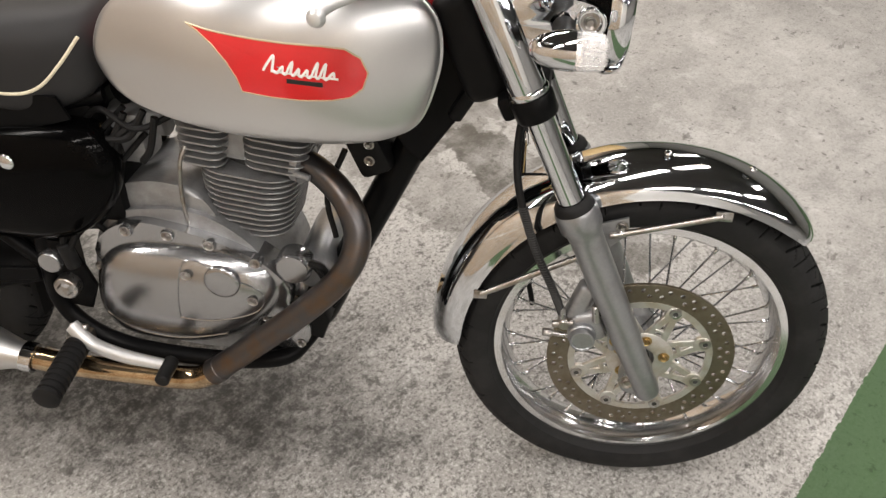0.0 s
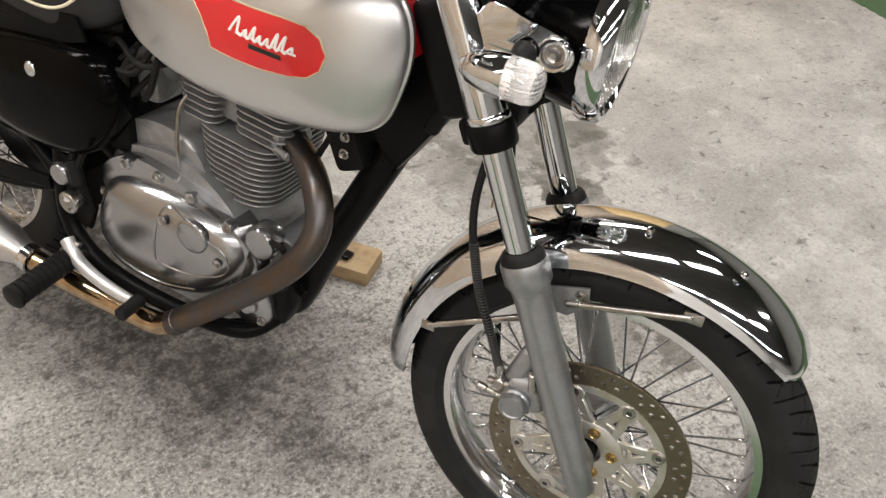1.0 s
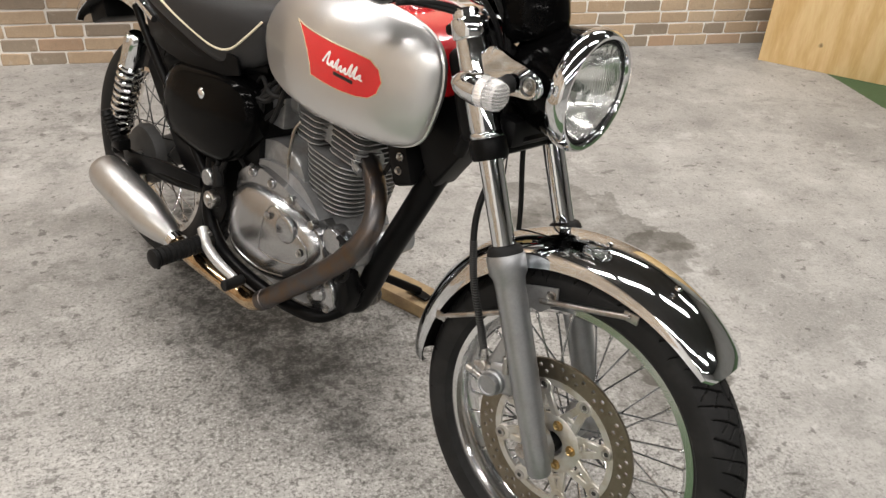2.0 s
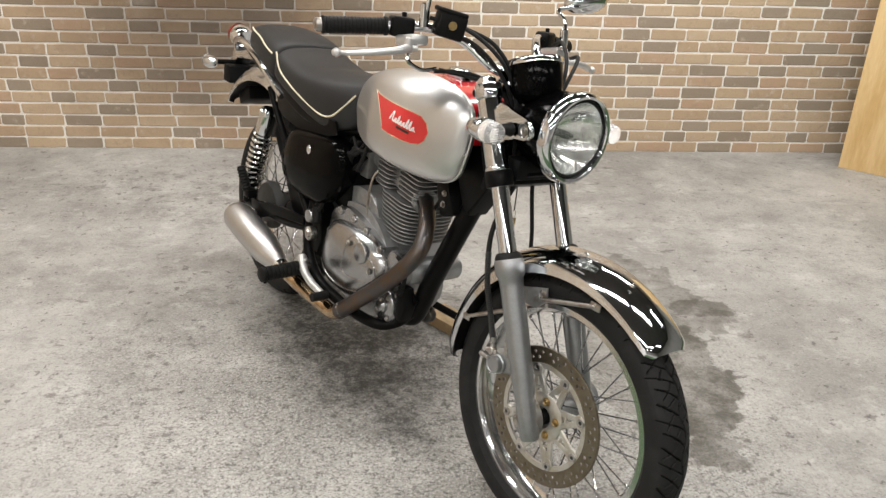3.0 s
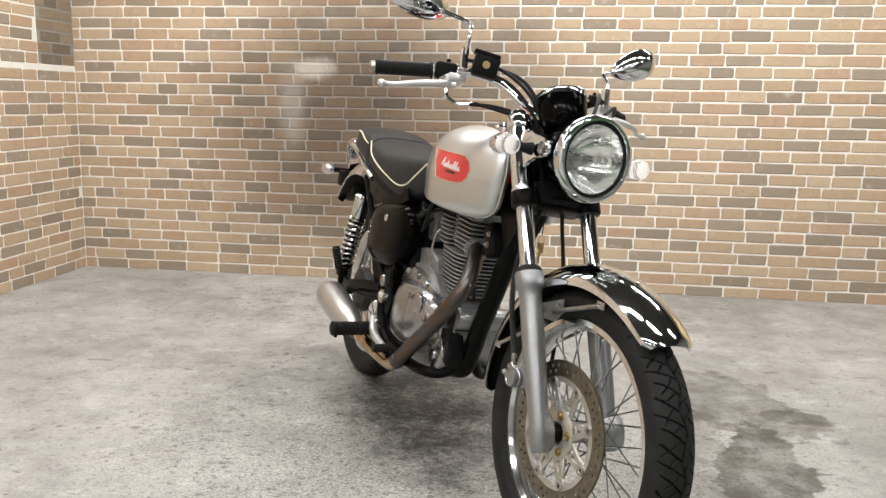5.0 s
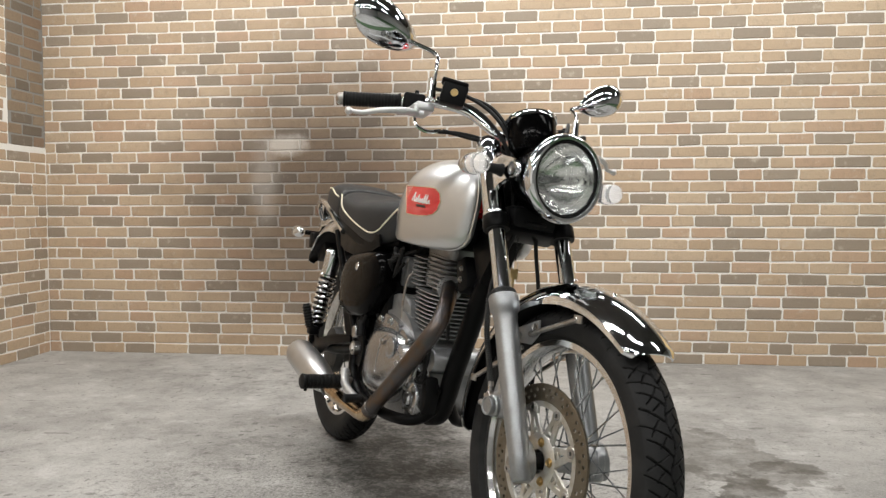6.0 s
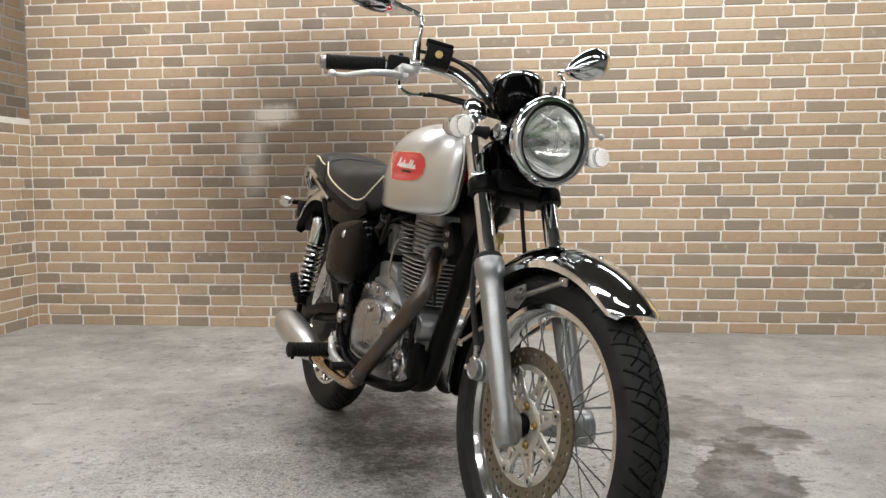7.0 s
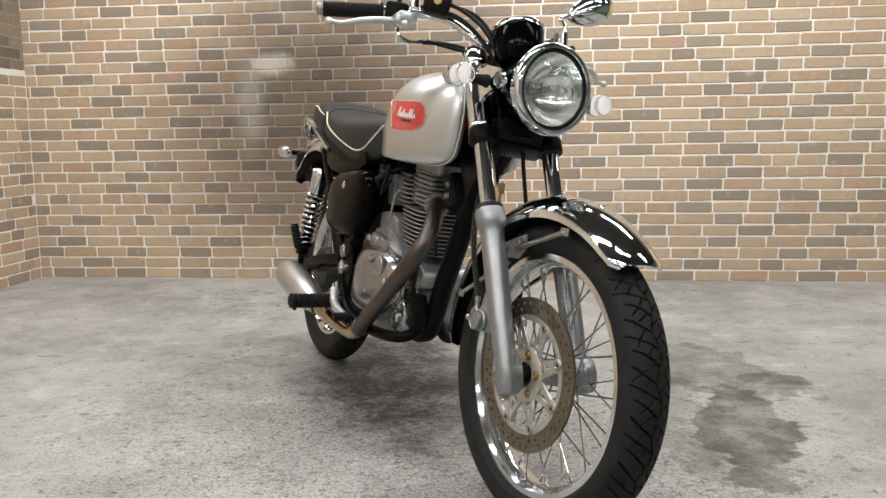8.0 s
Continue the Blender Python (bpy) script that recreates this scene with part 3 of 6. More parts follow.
def drilled_ring(centre, inner, outer, thick, count, rows):
    """A flat ring with rows of round holes right through it."""
    bm = bmesh.new()
    bounds = [inner] + list(np.linspace(inner + 0.006, outer - 0.006, rows + 1)) + [outer]
    step = 2 * math.pi / count

    def put(r, a, y):
        return bm.verts.new(centre + Vector((r * math.cos(a), y, r * math.sin(a))))

    for i in range(count):
        a0, a1 = i * step, (i + 1) * step
        am = (a0 + a1) / 2
        for j in range(len(bounds) - 1):
            r0, r1 = bounds[j], bounds[j + 1]
            hole = 0 < j < len(bounds) - 2 and (i + j) % 2 == 0 and i % 6 != 5
            ring = [(r0, a0), (r0, am), (r0, a1), ((r0 + r1) / 2, a1), (r1, a1), (r1, am), (r1, a0), ((r0 + r1) / 2, a0)]
            loops = []
            for y in (-thick / 2, thick / 2):
                outer_loop = [put(r, a, y) for r, a in ring]
                if not hole:
                    bm.faces.new(outer_loop)
                else:
                    mid, hr = (r0 + r1) / 2, 0.0042
                    small = []
                    for r, a in ring:
                        du, dv = (r - mid), (a - am) * mid
                        d = math.hypot(du, dv) or 1.0
                        small.append(put(mid + du / d * hr, am + dv / d * hr / mid, y))
                    for k in range(8):
                        bm.faces.new((outer_loop[k], outer_loop[(k + 1) % 8], small[(k + 1) % 8], small[k]))
                    loops.append(small)
            if loops:
                for k in range(8):
                    bm.faces.new((loops[0][k], loops[0][(k + 1) % 8], loops[1][(k + 1) % 8], loops[1][k]))
        for r in (inner, outer):
            q = [put(r, a0, -thick / 2), put(r, a1, -thick / 2), put(r, a1, thick / 2), put(r, a0, thick / 2)]
            bm.faces.new(q)
    bmesh.ops.remove_doubles(bm, verts=bm.verts, dist=2e-5)
    return bm


def bolt_bm(at, axis, r=0.006, h=0.006):
    return merge(lathe([(0, h), (r * 0.45, h), (r * 0.5, h * 0.6), (r * 0.92, h), (r, h * 0.8), (r, 0)], at, axis, 10),
                 lathe([(r * 1.45, 0.001), (r * 1.4, 0.0018), (0, 0.0018)], at, axis, 14))


# ---- front wheel ----
front_wheel = part("front_wheel", tyre_bm(FRONT, 0.3155, 0.243, 0.0475), [TYRE, GROOVE], bike, "black road tyre with a cross-cut tread")
part("rim", rim_bm(FRONT, 0.2385, 0.0325), RIM, front_wheel, "bright chrome wire-wheel rim")
hub = lathe([(0, -0.052), (0.030, -0.052), (0.034, -0.048), (0.034, -0.036), (0.022, -0.028), (0.022, 0.028), (0.034, 0.036), (0.038, 0.045), (0.038, 0.06), (0, 0.062)], FRONT, (0, 1, 0), 32)
part("hub", hub, CASTING_RAW, front_wheel)
part("axle", rod(FRONT + Vector((0, -0.118, 0)), FRONT + Vector((0, 0.115, 0)), 0.0085), STEEL, front_wheel)
part("spacer", rod(FRONT + Vector((0, -0.075, 0)), FRONT + Vector((0, -0.05, 0)), 0.017, 20), PLASTIC, front_wheel)
add_spokes(front_wheel, FRONT, 0.034, 0.040, 0.2285, 36)
DISC = FRONT + Vector((0, -0.058, 0))
part("brake_disc", drilled_ring(DISC, 0.120, 0.1555, 0.005, 84, 2), DISC_STEEL, front_wheel, "drilled steel brake disc with a rusty sheen")
carrier = lathe([(0.1198, -0.0026), (0.1198, 0.0026), (0.1085, 0.0026), (0.1085, -0.0026)], DISC, (0, 1, 0), 64, closed=True)
ring = lathe([(0.024, -0.0045), (0.054, -0.0045), (0.056, -0.003), (0.056, 0.003), (0.054, 0.0045), (0.024, 0.0045)], DISC, (0, 1, 0), 48, closed=True)
part("disc_inner_band", carrier, CARRIER, front_wheel, "pale inner band of the brake disc")
disc_carrier = part("disc_carrier", ring, CARRIER, front_wheel, "alloy brake disc carrier with open arms")


def carrier_arm(r0, a0, r1, a1, wide, lift=0.0):
    p = DISC + Vector((r0 * math.cos(a0), lift, r0 * math.sin(a0)))
    q = DISC + Vector((r1 * math.cos(a1), lift, r1 * math.sin(a1)))
    d = q - p
    m = Matrix.Translation((p + q) / 2) @ Matrix.Rotation(-math.atan2(d.z, d.x), 4, "Y")
    part("carrier_arm", box_bm((d.length, 0.0068, wide), bevel=0.0016, m=m, segs=1), CARRIER, disc_carrier)


for k in range(8):
    a = 2 * math.pi * (k + 0.5) / 8
    carrier_arm(0.049, a - 0.31, 0.102, a - 0.035, 0.0135)
    carrier_arm(0.049, a + 0.31, 0.102, a + 0.035, 0.0135, 0.0006)
    carrier_arm(0.066, a - 0.16, 0.066, a + 0.16, 0.0070, -0.0004)
    lug = DISC + Vector((0.1045 * math.cos(a), 0, 0.1045 * math.sin(a)))
    part("carrier_lug", lathe([(0, -0.0040), (0.0140, -0.0040), (0.0150, -0.003), (0.0150, 0.003), (0, 0.0034)], lug, (0, 1, 0), 18), CARRIER, disc_carrier)
    part("rivet", lathe([(0.0042, -0.0052), (0.0050, -0.0066), (0.0092, -0.0066), (0.0100, -0.0052), (0.0100, 0)], lug + Vector((0.005 * math.cos(a), 0, 0.005 * math.sin(a))), (0, 1, 0), 14), STEEL, disc_carrier)
    # a dark disc paints the shade inside the hollow rivet
    part("rivet_hole", lathe([(0.0046, -0.0055), (0, -0.0052)], lug + Vector((0.005 * math.cos(a), 0, 0.005 * math.sin(a))), (0, 1, 0), 12), CASTING_DARK, disc_carrier)
part("speedometer_drive", lathe([(0.014, 0.060), (0.036, 0.060), (0.040, 0.064), (0.040, 0.078), (0.034, 0.084), (0.016, 0.085)], FRONT, (0, 1, 0), 32), SLIDER, front_wheel, "pale alloy speedometer drive")
for k in range(5):
    a = 2 * math.pi * (k + 0.15) / 5
    part("disc_bolt", bolt_bm(DISC + Vector((0.040 * math.cos(a), -0.004, 0.040 * math.sin(a))), (0, -1, 0), 0.0068, 0.006), BRASS, front_wheel)

# ---- fork ----
AX = Vector((-0.420, 0, 0.9075)).normalized()
FORK_Y = 0.090


def fork_at(s, side):
    return Vector((0.001, side * FORK_Y, 0.296)) + AX * s


for side in (-1, 1):
    leg = [(0, -0.030), (0.018, -0.030), (0.021, -0.024), (0.0215, 0.03), (0.0240, 0.10), (0.0252, 0.20), (0.0255, 0.300), (0.0270, 0.318), (0.0322, 0.327), (0.0325, 0.354),
           (0.0305, 0.359), (0.0205, 0.359)]
    slider = part("fork_slider", lathe(leg, fork_at(0, side), AX, 32), SLIDER, bike, "dull grey alloy fork leg")
    foot = slab(smooth_outline([(-0.032, 0.004), (-0.031, -0.030), (-0.002, -0.036), (0.018, -0.030), (0.016, 0.012), (-0.018, 0.040)], 4), -0.013, 0.0205, 0.003)
    bmesh.ops.transform(foot, matrix=Matrix.Translation(FRONT + Vector((0, side * FORK_Y, 0))) @ Matrix.Diagonal((1, side, 1, 1)), verts=foot.verts)
    part("axle_boss", foot, SLIDER, slider)
    part("axle_nut", bolt_bm(FRONT + Vector((-0.024, side * (FORK_Y + 0.0205), -0.010)), (0, side, 0), 0.0100, 0.005), STEEL, slider)
    part("pinch_bolt", bolt_bm(FRONT + Vector((0.006, side * (FORK_Y + 0.0215), -0.022)), (0, side, 0), 0.006, 0.005), STEEL, slider)
    part("dust_seal", lathe([(0.0315, 0.352), (0.0290, 0.366), (0.026, 0.371), (0.0208, 0.374), (0.0208, 0.36)], fork_at(0, side), AX, 32), RUBBER, slider)
    part("fork_tube", lathe([(0.0195, 0.352), (0.0195, 0.735), (0, 0.735)], fork_at(0, side), AX, 32), CHROME, bike, "bright chrome fork tube")
    part("fork_cover", lathe([(0.0200, 0.549), (0.0275, 0.549), (0.0282, 0.552), (0.0275, 0.556), (0.0260, 0.558), (0.0262, 0.562), (0.0262, 0.700), (0.0250, 0.704), (0.0200, 0.704)], fork_at(0, side), AX, 32), CHROME, bike)
    part("lower_clamp", lathe([(0.0200, 0.514), (0.0285, 0.514), (0.0305, 0.518), (0.0305, 0.544), (0.0285, 0.548), (0.0200, 0.548)], fork_at(0, side), AX, 32), FRAME_BLACK, bike)
    part("upper_clamp", lathe([(0.0200, 0.703), (0.0285, 0.704), (0.0300, 0.708), (0.0300, 0.730), (0.0285, 0.734), (0.0200, 0.734)], fork_at(0, side), AX, 28), CHROME, bike)
    part("top_cap", lathe([(0.021, 0.728), (0.021, 0.744), (0.017, 0.748), (0, 0.748)], fork_at(0, side), AX, 24), CHROME, bike)
part("lower_yoke", box_bm((0.060, 0.17, 0.036), bevel=0.008, m=Matrix.Translation(fork_at(0.530, 0) + Vector((-0.018, 0, -0.006))) @ Matrix.Rotation(radians(-24.8), 4, "Y")), FRAME_BLACK, bike)
part("top_yoke", box_bm((0.060, 0.205, 0.020), bevel=0.008, m=Matrix.Translation(fork_at(0.717, 0) + Vector((-0.015, 0, 0))) @ Matrix.Rotation(radians(-24.8), 4, "Y")), FRAME_BLACK, bike)
head_tube = lathe([(0.032, 0.535), (0.034, 0.54), (0.034, 0.70), (0.032, 0.705)], fork_at(0, 0) + Vector((-0.045, 0, -0.018)), AX, 24)

# ---- front mudguard ----


def guard_bm(centre, stations, thick=0.0022):
    """A rolled mudguard: stations of (angle, crown radius, half width, edge radius)."""
    ang = np.array([s[0] for s in stations], float)
    fine = np.linspace(ang[0], ang[-1], 64)
    cols = [np.interp(fine, ang, [s[k] for s in stations]) for k in (1, 2, 3)]
    rings = []
    for a, crown, half, edge in zip(fine, *cols):
        c, s = math.cos(radians(a)), math.sin(radians(a))
        outer, inner = [], []
        for u in np.linspace(-1, 1, 25):
            side = min(abs(u) / 0.76, 1.0)
            skirt = max(abs(u) - 0.76, 0.0) / 0.24
            y = math.copysign(half * (0.96 * math.sin(side * radians(74)) / math.sin(radians(74)) + 0.04 * skirt ** 0.7), u)
            r = crown - (crown - edge) * (0.76 * (1 - math.cos(side * radians(74))) / (1 - math.cos(radians(74))) + 0.24 * skirt)
            outer.append(centre + Vector((r * c, y, r * s)))
            inner.append(centre + Vector(((r - thick * 1.2) * c, y * (1 - thick / half), (r - thick * 1.2) * s)))
        lip = [centre + Vector(((edge - 0.003) * c, half * 1.015, (edge - 0.003) * s))]
        lip2 = [centre + Vector(((edge - 0.003) * c, -half * 1.015, (edge - 0.003) * s))]
        rings.append(outer + lip + inner[::-1] + lip2)
    bm = loft(rings)
    n = len(rings[0])
    for k, f in enumerate(bm.faces):
        if k < n * (len(rings) - 1) and 26 <= k % n < 50:
            f.material_index = 1
    return bm


front_guard = part("front_mudguard", guard_bm(FRONT, [(48.6, 0.345, 0.048, 0.330), (49.3, 0.347, 0.058, 0.328), (51, 0.350, 0.064, 0.326), (57, 0.355, 0.067, 0.324), (66, 0.360, 0.068, 0.322), (80, 0.365, 0.069, 0.320), (105, 0.369, 0.069, 0.319),
                                                      (135, 0.367, 0.069, 0.315), (160, 0.361, 0.069, 0.309), (176, 0.357, 0.067, 0.307), (181, 0.354, 0.057, 0.310), (183, 0.350, 0.034, 0.318)]),
                   [CHROME, FRAME_BLACK], bike, "chrome front mudguard reflecting the lamps")
for side in (-1, 1):
    p = FRONT + Vector((-0.085, side * 0.066, 0.245))
    q = FRONT + Vector((0.075, side * 0.070, 0.296))
    r = FRONT + Vector((-0.275, side * 0.070, 0.118))
    part("stay", merge(rod(p, q, 0.0052), box_bm((0.026, 0.004, 0.016), q, 0.0015)), STEEL, front_guard)
    part("stay", merge(rod(p + Vector((-0.02, 0, -0.03)), r, 0.0052), box_bm((0.022, 0.004, 0.016), r, 0.0015)), STEEL, front_guard)
    bracket = slab([(-0.130, 0.222), (-0.080, 0.224), (-0.055, 0.250), (-0.060, 0.278), (-0.090, 0.268), (-0.135, 0.252)], -0.002, 0.002, 0)
    bmesh.ops.translate(bracket, vec=FRONT + Vector((0, side * 0.0615, 0)), verts=bracket.verts)
    part("bracket", bracket, CASTING_RAW, front_guard)
    for bx, bz in ((-0.068, 0.262), (-0.128, 0.238)):
        part("bolt", bolt_bm(FRONT + Vector((bx, side * 0.064, bz)), (0, side, 0), 0.0065, 0.007), STEEL, front_guard)
for a in (72, 92):
    part("rivet", lathe([(0, 0.004), (0.004, 0.003), (0.006, 0)], FRONT + Vector((0.370 * math.cos(radians(a)), -0.022, 0.370 * math.sin(radians(a)))), (math.cos(radians(a)), -0.3, math.sin(radians(a))), 12), CHROME, front_guard)

# ---- brake caliper and hose ----
CAL = Vector((-0.112, -0.088, 0.392))
caliper = part("brake_caliper", merge(box_bm((0.050, 0.040, 0.060), bevel=0.012, m=Matrix.Translation(CAL + Vector((0.010, 0.012, 0.008))) @ Matrix.Rotation(radians(-20), 4, "Y"), segs=3),
                                      rod(CAL + Vector((0.002, 0.004, 0.034)), CAL + Vector((0.002, 0.034, 0.034)), 0.017, 18),
                                      box_bm((0.030, 0.030, 0.070), bevel=0.009, m=Matrix.Translation(CAL + Vector((-0.006, 0.014, 0.050))) @ Matrix.Rotation(radians(18), 4, "Y"), segs=3)),
               CASTING_RAW, bike, "dull alloy brake caliper with a round piston cap")
part("piston_housing", lathe([(0, 0.0275), (0.0150, 0.0275), (0.0165, 0.030), (0.0190, 0.0295), (0.0200, 0.027), (0.0200, 0.018), (0.0225, 0.015), (0.0225, -0.01), (0, -0.01)], CAL, (0, -1, 0), 28), SLIDER, caliper, "round pale piston cap")
bracket = slab(smooth_outline([(0.004, 0.060), (0.026, 0.080), (0.052, 0.068), (0.064, 0.020), (0.070, -0.030), (0.050, -0.042), (0.042, -0.006), (0.024, 0.030)], 4), 0.004, 0.018, 0.003)
bmesh.ops.translate(bracket, vec=CAL, verts=bracket.verts)
part("caliper_bracket", bracket, CASTING_RAW, caliper)
for bx, bz in ((0.046, 0.052), (0.058, -0.020)):
    part("bracket_bolt", bolt_bm(CAL + Vector((bx, 0.004, bz)), (0, -1, 0), 0.0075, 0.007), BRASS, caliper)
part("banjo", merge(rod(CAL + Vector((-0.030, -0.012, 0.016)), CAL + Vector((-0.030, 0.018, 0.016)), 0.0095, 14), rod(CAL + Vector((-0.048, -0.004, 0.012)), CAL + Vector((-0.014, -0.004, 0.018)), 0.0060), rod(CAL + Vector((-0.0315, -0.003, 0.018)), CAL + Vector((-0.036, -0.003, 0.046)), 0.0062, 10)), STEEL, caliper, "plated hose union")
part("slide_pin", merge(rod(CAL + Vector((0.024, -0.014, 0.050)), CAL + Vector((0.024, 0.03, 0.050)), 0.0095, 14), rod(CAL + Vector((0.024, -0.006, 0.050)), CAL + Vector((0.024, 0.004, 0.050)), 0.012, 14)), RUBBER, caliper)
part("guide_pin", rod(CAL + Vector((0.020, -0.010, 0.028)), CAL + Vector((0.014, -0.010, 0.060)), 0.0065, 12), STEEL, caliper)
part("bleed_nipple", merge(rod(CAL + Vector((-0.012, -0.006, -0.008)), CAL + Vector((-0.052, -0.006, -0.004)), 0.0046), rod(CAL + Vector((-0.046, -0.006, -0.005)), CAL + Vector((-0.062, -0.006, -0.0035)), 0.0068, 10)), STEEL, caliper)
part("brake_hose", sweep([CAL + Vector((-0.033, -0.002, 0.030)), (-0.165, -0.090, 0.470), (-0.200, -0.088, 0.545), (-0.232, -0.072, 0.640), (-0.236, -0.045, 0.720), (-0.215, -0.030, 0.800), (-0.222, -0.020, 0.900)],
                         0.0058, 10, 10), RUBBER, bike)
coil_pts = []
for k, p in enumerate(curve([CAL + Vector((-0.033, -0.002, 0.030)), (-0.165, -0.090, 0.470), (-0.200, -0.088, 0.545), (-0.224, -0.078, 0.610)], 110)):
    a = k * 2 * math.pi / 6
    coil_pts.append(p + Vector((math.cos(a) * 0.0066, math.sin(a) * 0.0066, 0)))
part("hose_coil", sweep(coil_pts, 0.0012, 5, 1), CASTING_DARK, bike)
part("cable", sweep([(-0.185, 0.035, 0.34), (-0.21, 0.06, 0.45), (-0.225, 0.055, 0.62), (-0.235, 0.03, 0.76), (-0.25, 0.02, 0.95)], 0.0048, 8, 8), RUBBER, bike)

# ---- head lamp, dial, indicators ----
LAMP = Vector((-0.113, 0.006, 0.892))
LOOK = Vector((1, 0, -0.02)).normalized()
head_lamp = part("head_lamp", lathe([(0, -0.145), (0.030, -0.144), (0.055, -0.134), (0.074, -0.110), (0.085, -0.075), (0.090, -0.040), (0.091, -0.026), (0.088, -0.022)], LAMP, LOOK, 48), GLOSS_BLACK, bike, "round head lamp with black bowl and chrome rim")
part("lamp_rim", lathe([(0.090, -0.027), (0.0955, -0.026), (0.0985, -0.018), (0.0985, -0.008), (0.096, 0.001), (0.091, 0.005), (0.0855, 0.004), (0.0825, -0.002), (0.082, -0.010)], LAMP, LOOK, 64), CHROME, head_lamp)


def lamp_lens_bm():
    """A domed lens: smooth outside, moulded with upright flutes inside, finer in the lower half."""
    bm = bmesh.new()
    upl = Vector((0.02, 0, 1)).normalized()
    rows = []
    for back in (False, True):
        for k in (np.linspace(0.02, 1, 30) if not back else np.linspace(1, 0.02, 30)):
            row = []
            for a in np.linspace(0, 2 * math.pi, 96, endpoint=False):
                y, z = 0.0800 * k * math.cos(a), 0.0800 * k * math.sin(a)
                out = -0.003 + 0.0165 * (1 - k * k)
                if back:
                    fade = min(1.0, (1 - k) / 0.08)
                    tall = 1.0 if z < 0.012 else (0.55 if abs(y) < 0.045 else 0.25)
                    out += -0.0036 + 0.0011 * fade * tall * math.sin(2 * math.pi * y / 0.0062)
                row.append(bm.verts.new(LAMP + LOOK * out + Vector((0, y, 0)) + upl * z))
            rows.append(row)
    for p, q in zip(rows, rows[1:]):
        for k in range(96):
            bm.faces.new((p[k], p[(k + 1) % 96], q[(k + 1) % 96], q[k]))
    bm.faces.new(rows[0][::-1])
    bm.faces.new(rows[-1])
    return bm


part("lamp_glass", lamp_lens_bm(), GLASS, head_lamp, "clear lens with upright flutes", 60).visible_shadow = False
part("lamp_gasket", lathe([(0.0835, -0.006), (0.0815, -0.0015), (0.0775, -0.0010), (0.0765, -0.008)], LAMP, LOOK, 64), RUBBER, head_lamp)
part("lamp_reflector", lathe([(0.080, -0.009), (0.073, -0.026), (0.058, -0.046), (0.038, -0.062), (0.018, -0.070), (0, -0.071)], LAMP, LOOK, 48), REFLECTOR, head_lamp)
part("bulb", lathe([(0, -0.020), (0.007, -0.024), (0.009, -0.034), (0.008, -0.060), (0.010, -0.070)], LAMP, LOOK, 16), CASTING, head_lamp)
for side in (-1, 1):
    ear = slab(smooth_outline([(-0.272, 0.880), (-0.250, 0.935), (-0.205, 0.928), (-0.160, 0.918), (-0.143, 0.900), (-0.152, 0.880), (-0.205, 0.872), (-0.250, 0.840)], 5), -0.005, 0.005, 0.003)
    bmesh.ops.translate(ear, vec=(0, side * 0.098, 0.0), verts=ear.verts)
    lamp_ear = part("lamp_bracket", ear, CHROME, bike)
    part("bolt_cup", lathe([(0.0125, -0.004), (0.0185, -0.004), (0.0195, 0.002), (0.0180, 0.0065), (0.0150, 0.0065), (0.0130, 0.001)], (-0.164, side * 0.101, 0.898), (0, side, 0), 28), CHROME, lamp_ear)
    part("bracket_bolt", merge(bolt_bm(Vector((-0.164, side * 0.102, 0.898)), (0, side, 0), 0.0085, 0.006)), STEEL, lamp_ear)
    sig = Vector((-0.192, side * 0.176 - 0.012, 0.893)) if side < 0 else Vector((-0.196, 0.180, 0.889))
    signal = part("indicator", lathe([(0, -0.048), (0.008, -0.046), (0.0165, -0.036), (0.0222, -0.018), (0.0242, 0.000), (0.0242, 0.006), (0.021, 0.006)], sig, (1, 0, 0), 32), CHROME, bike, "chrome bullet indicator with a clear lens")
    part("lens", lathe([(0.0230, 0.0062), (0.0234, 0.018), (0.0228, 0.030), (0.0205, 0.039), (0.014, 0.0440), (0, 0.0460), (0, 0.0430), (0.013, 0.0410), (0.0185, 0.036), (0.0207, 0.028), (0.0211, 0.0062)], sig, (1, 0, 0), 32), LENS, signal).visible_shadow = False
    part("lamp_cup", lathe([(0.0208, 0.0065), (0.018, 0.002), (0.010, -0.003), (0, -0.004)], sig, (1, 0, 0), 24), CUP, signal)
    part("bulb", lathe([(0.004, -0.002), (0.0055, 0.006), (0.0045, 0.012), (0, 0.014)], sig, (1, 0, 0), 14), AMBER, signal)
    part("stalk", lathe([(0.016, -0.004), (0.014, 0.012), (0.011, 0.035), (0.012, 0.050), (0.015, 0.062)], sig + Vector((-0.004, -side * 0.014, 0)), (0, -side, 0), 20), RUBBER, signal)

DIAL, DIAL_UP = Vector((-0.226, -0.016, 0.955)), Vector((-0.36, 0, 0.93)).normalized()
dial = part("speedometer", lathe([(0, -0.012), (0.042, -0.010), (0.050, 0.000), (0.055, 0.020), (0.0575, 0.066), (0.056, 0.070)], DIAL, DIAL_UP, 48), GLOSS_BLACK, bike, "round black speedometer with a chrome ring")
part("dial_ring", lathe([(0.0555, 0.064), (0.0600, 0.066), (0.0605, 0.074), (0.0575, 0.079), (0.051, 0.077)], DIAL, DIAL_UP, 48), CHROME, dial)
part("dial_face", lathe([(0.053, 0.073), (0, 0.074)], DIAL, DIAL_UP, 40), PLASTIC, dial)
part("dial_bracket", slab(smooth_outline([(-0.31, -0.060), (-0.26, -0.065), (-0.235, -0.05), (-0.235, 0.05), (-0.26, 0.065), (-0.31, 0.060)], 4), 0.970, 0.976, 0.001, "xy"), CHROME, dial)
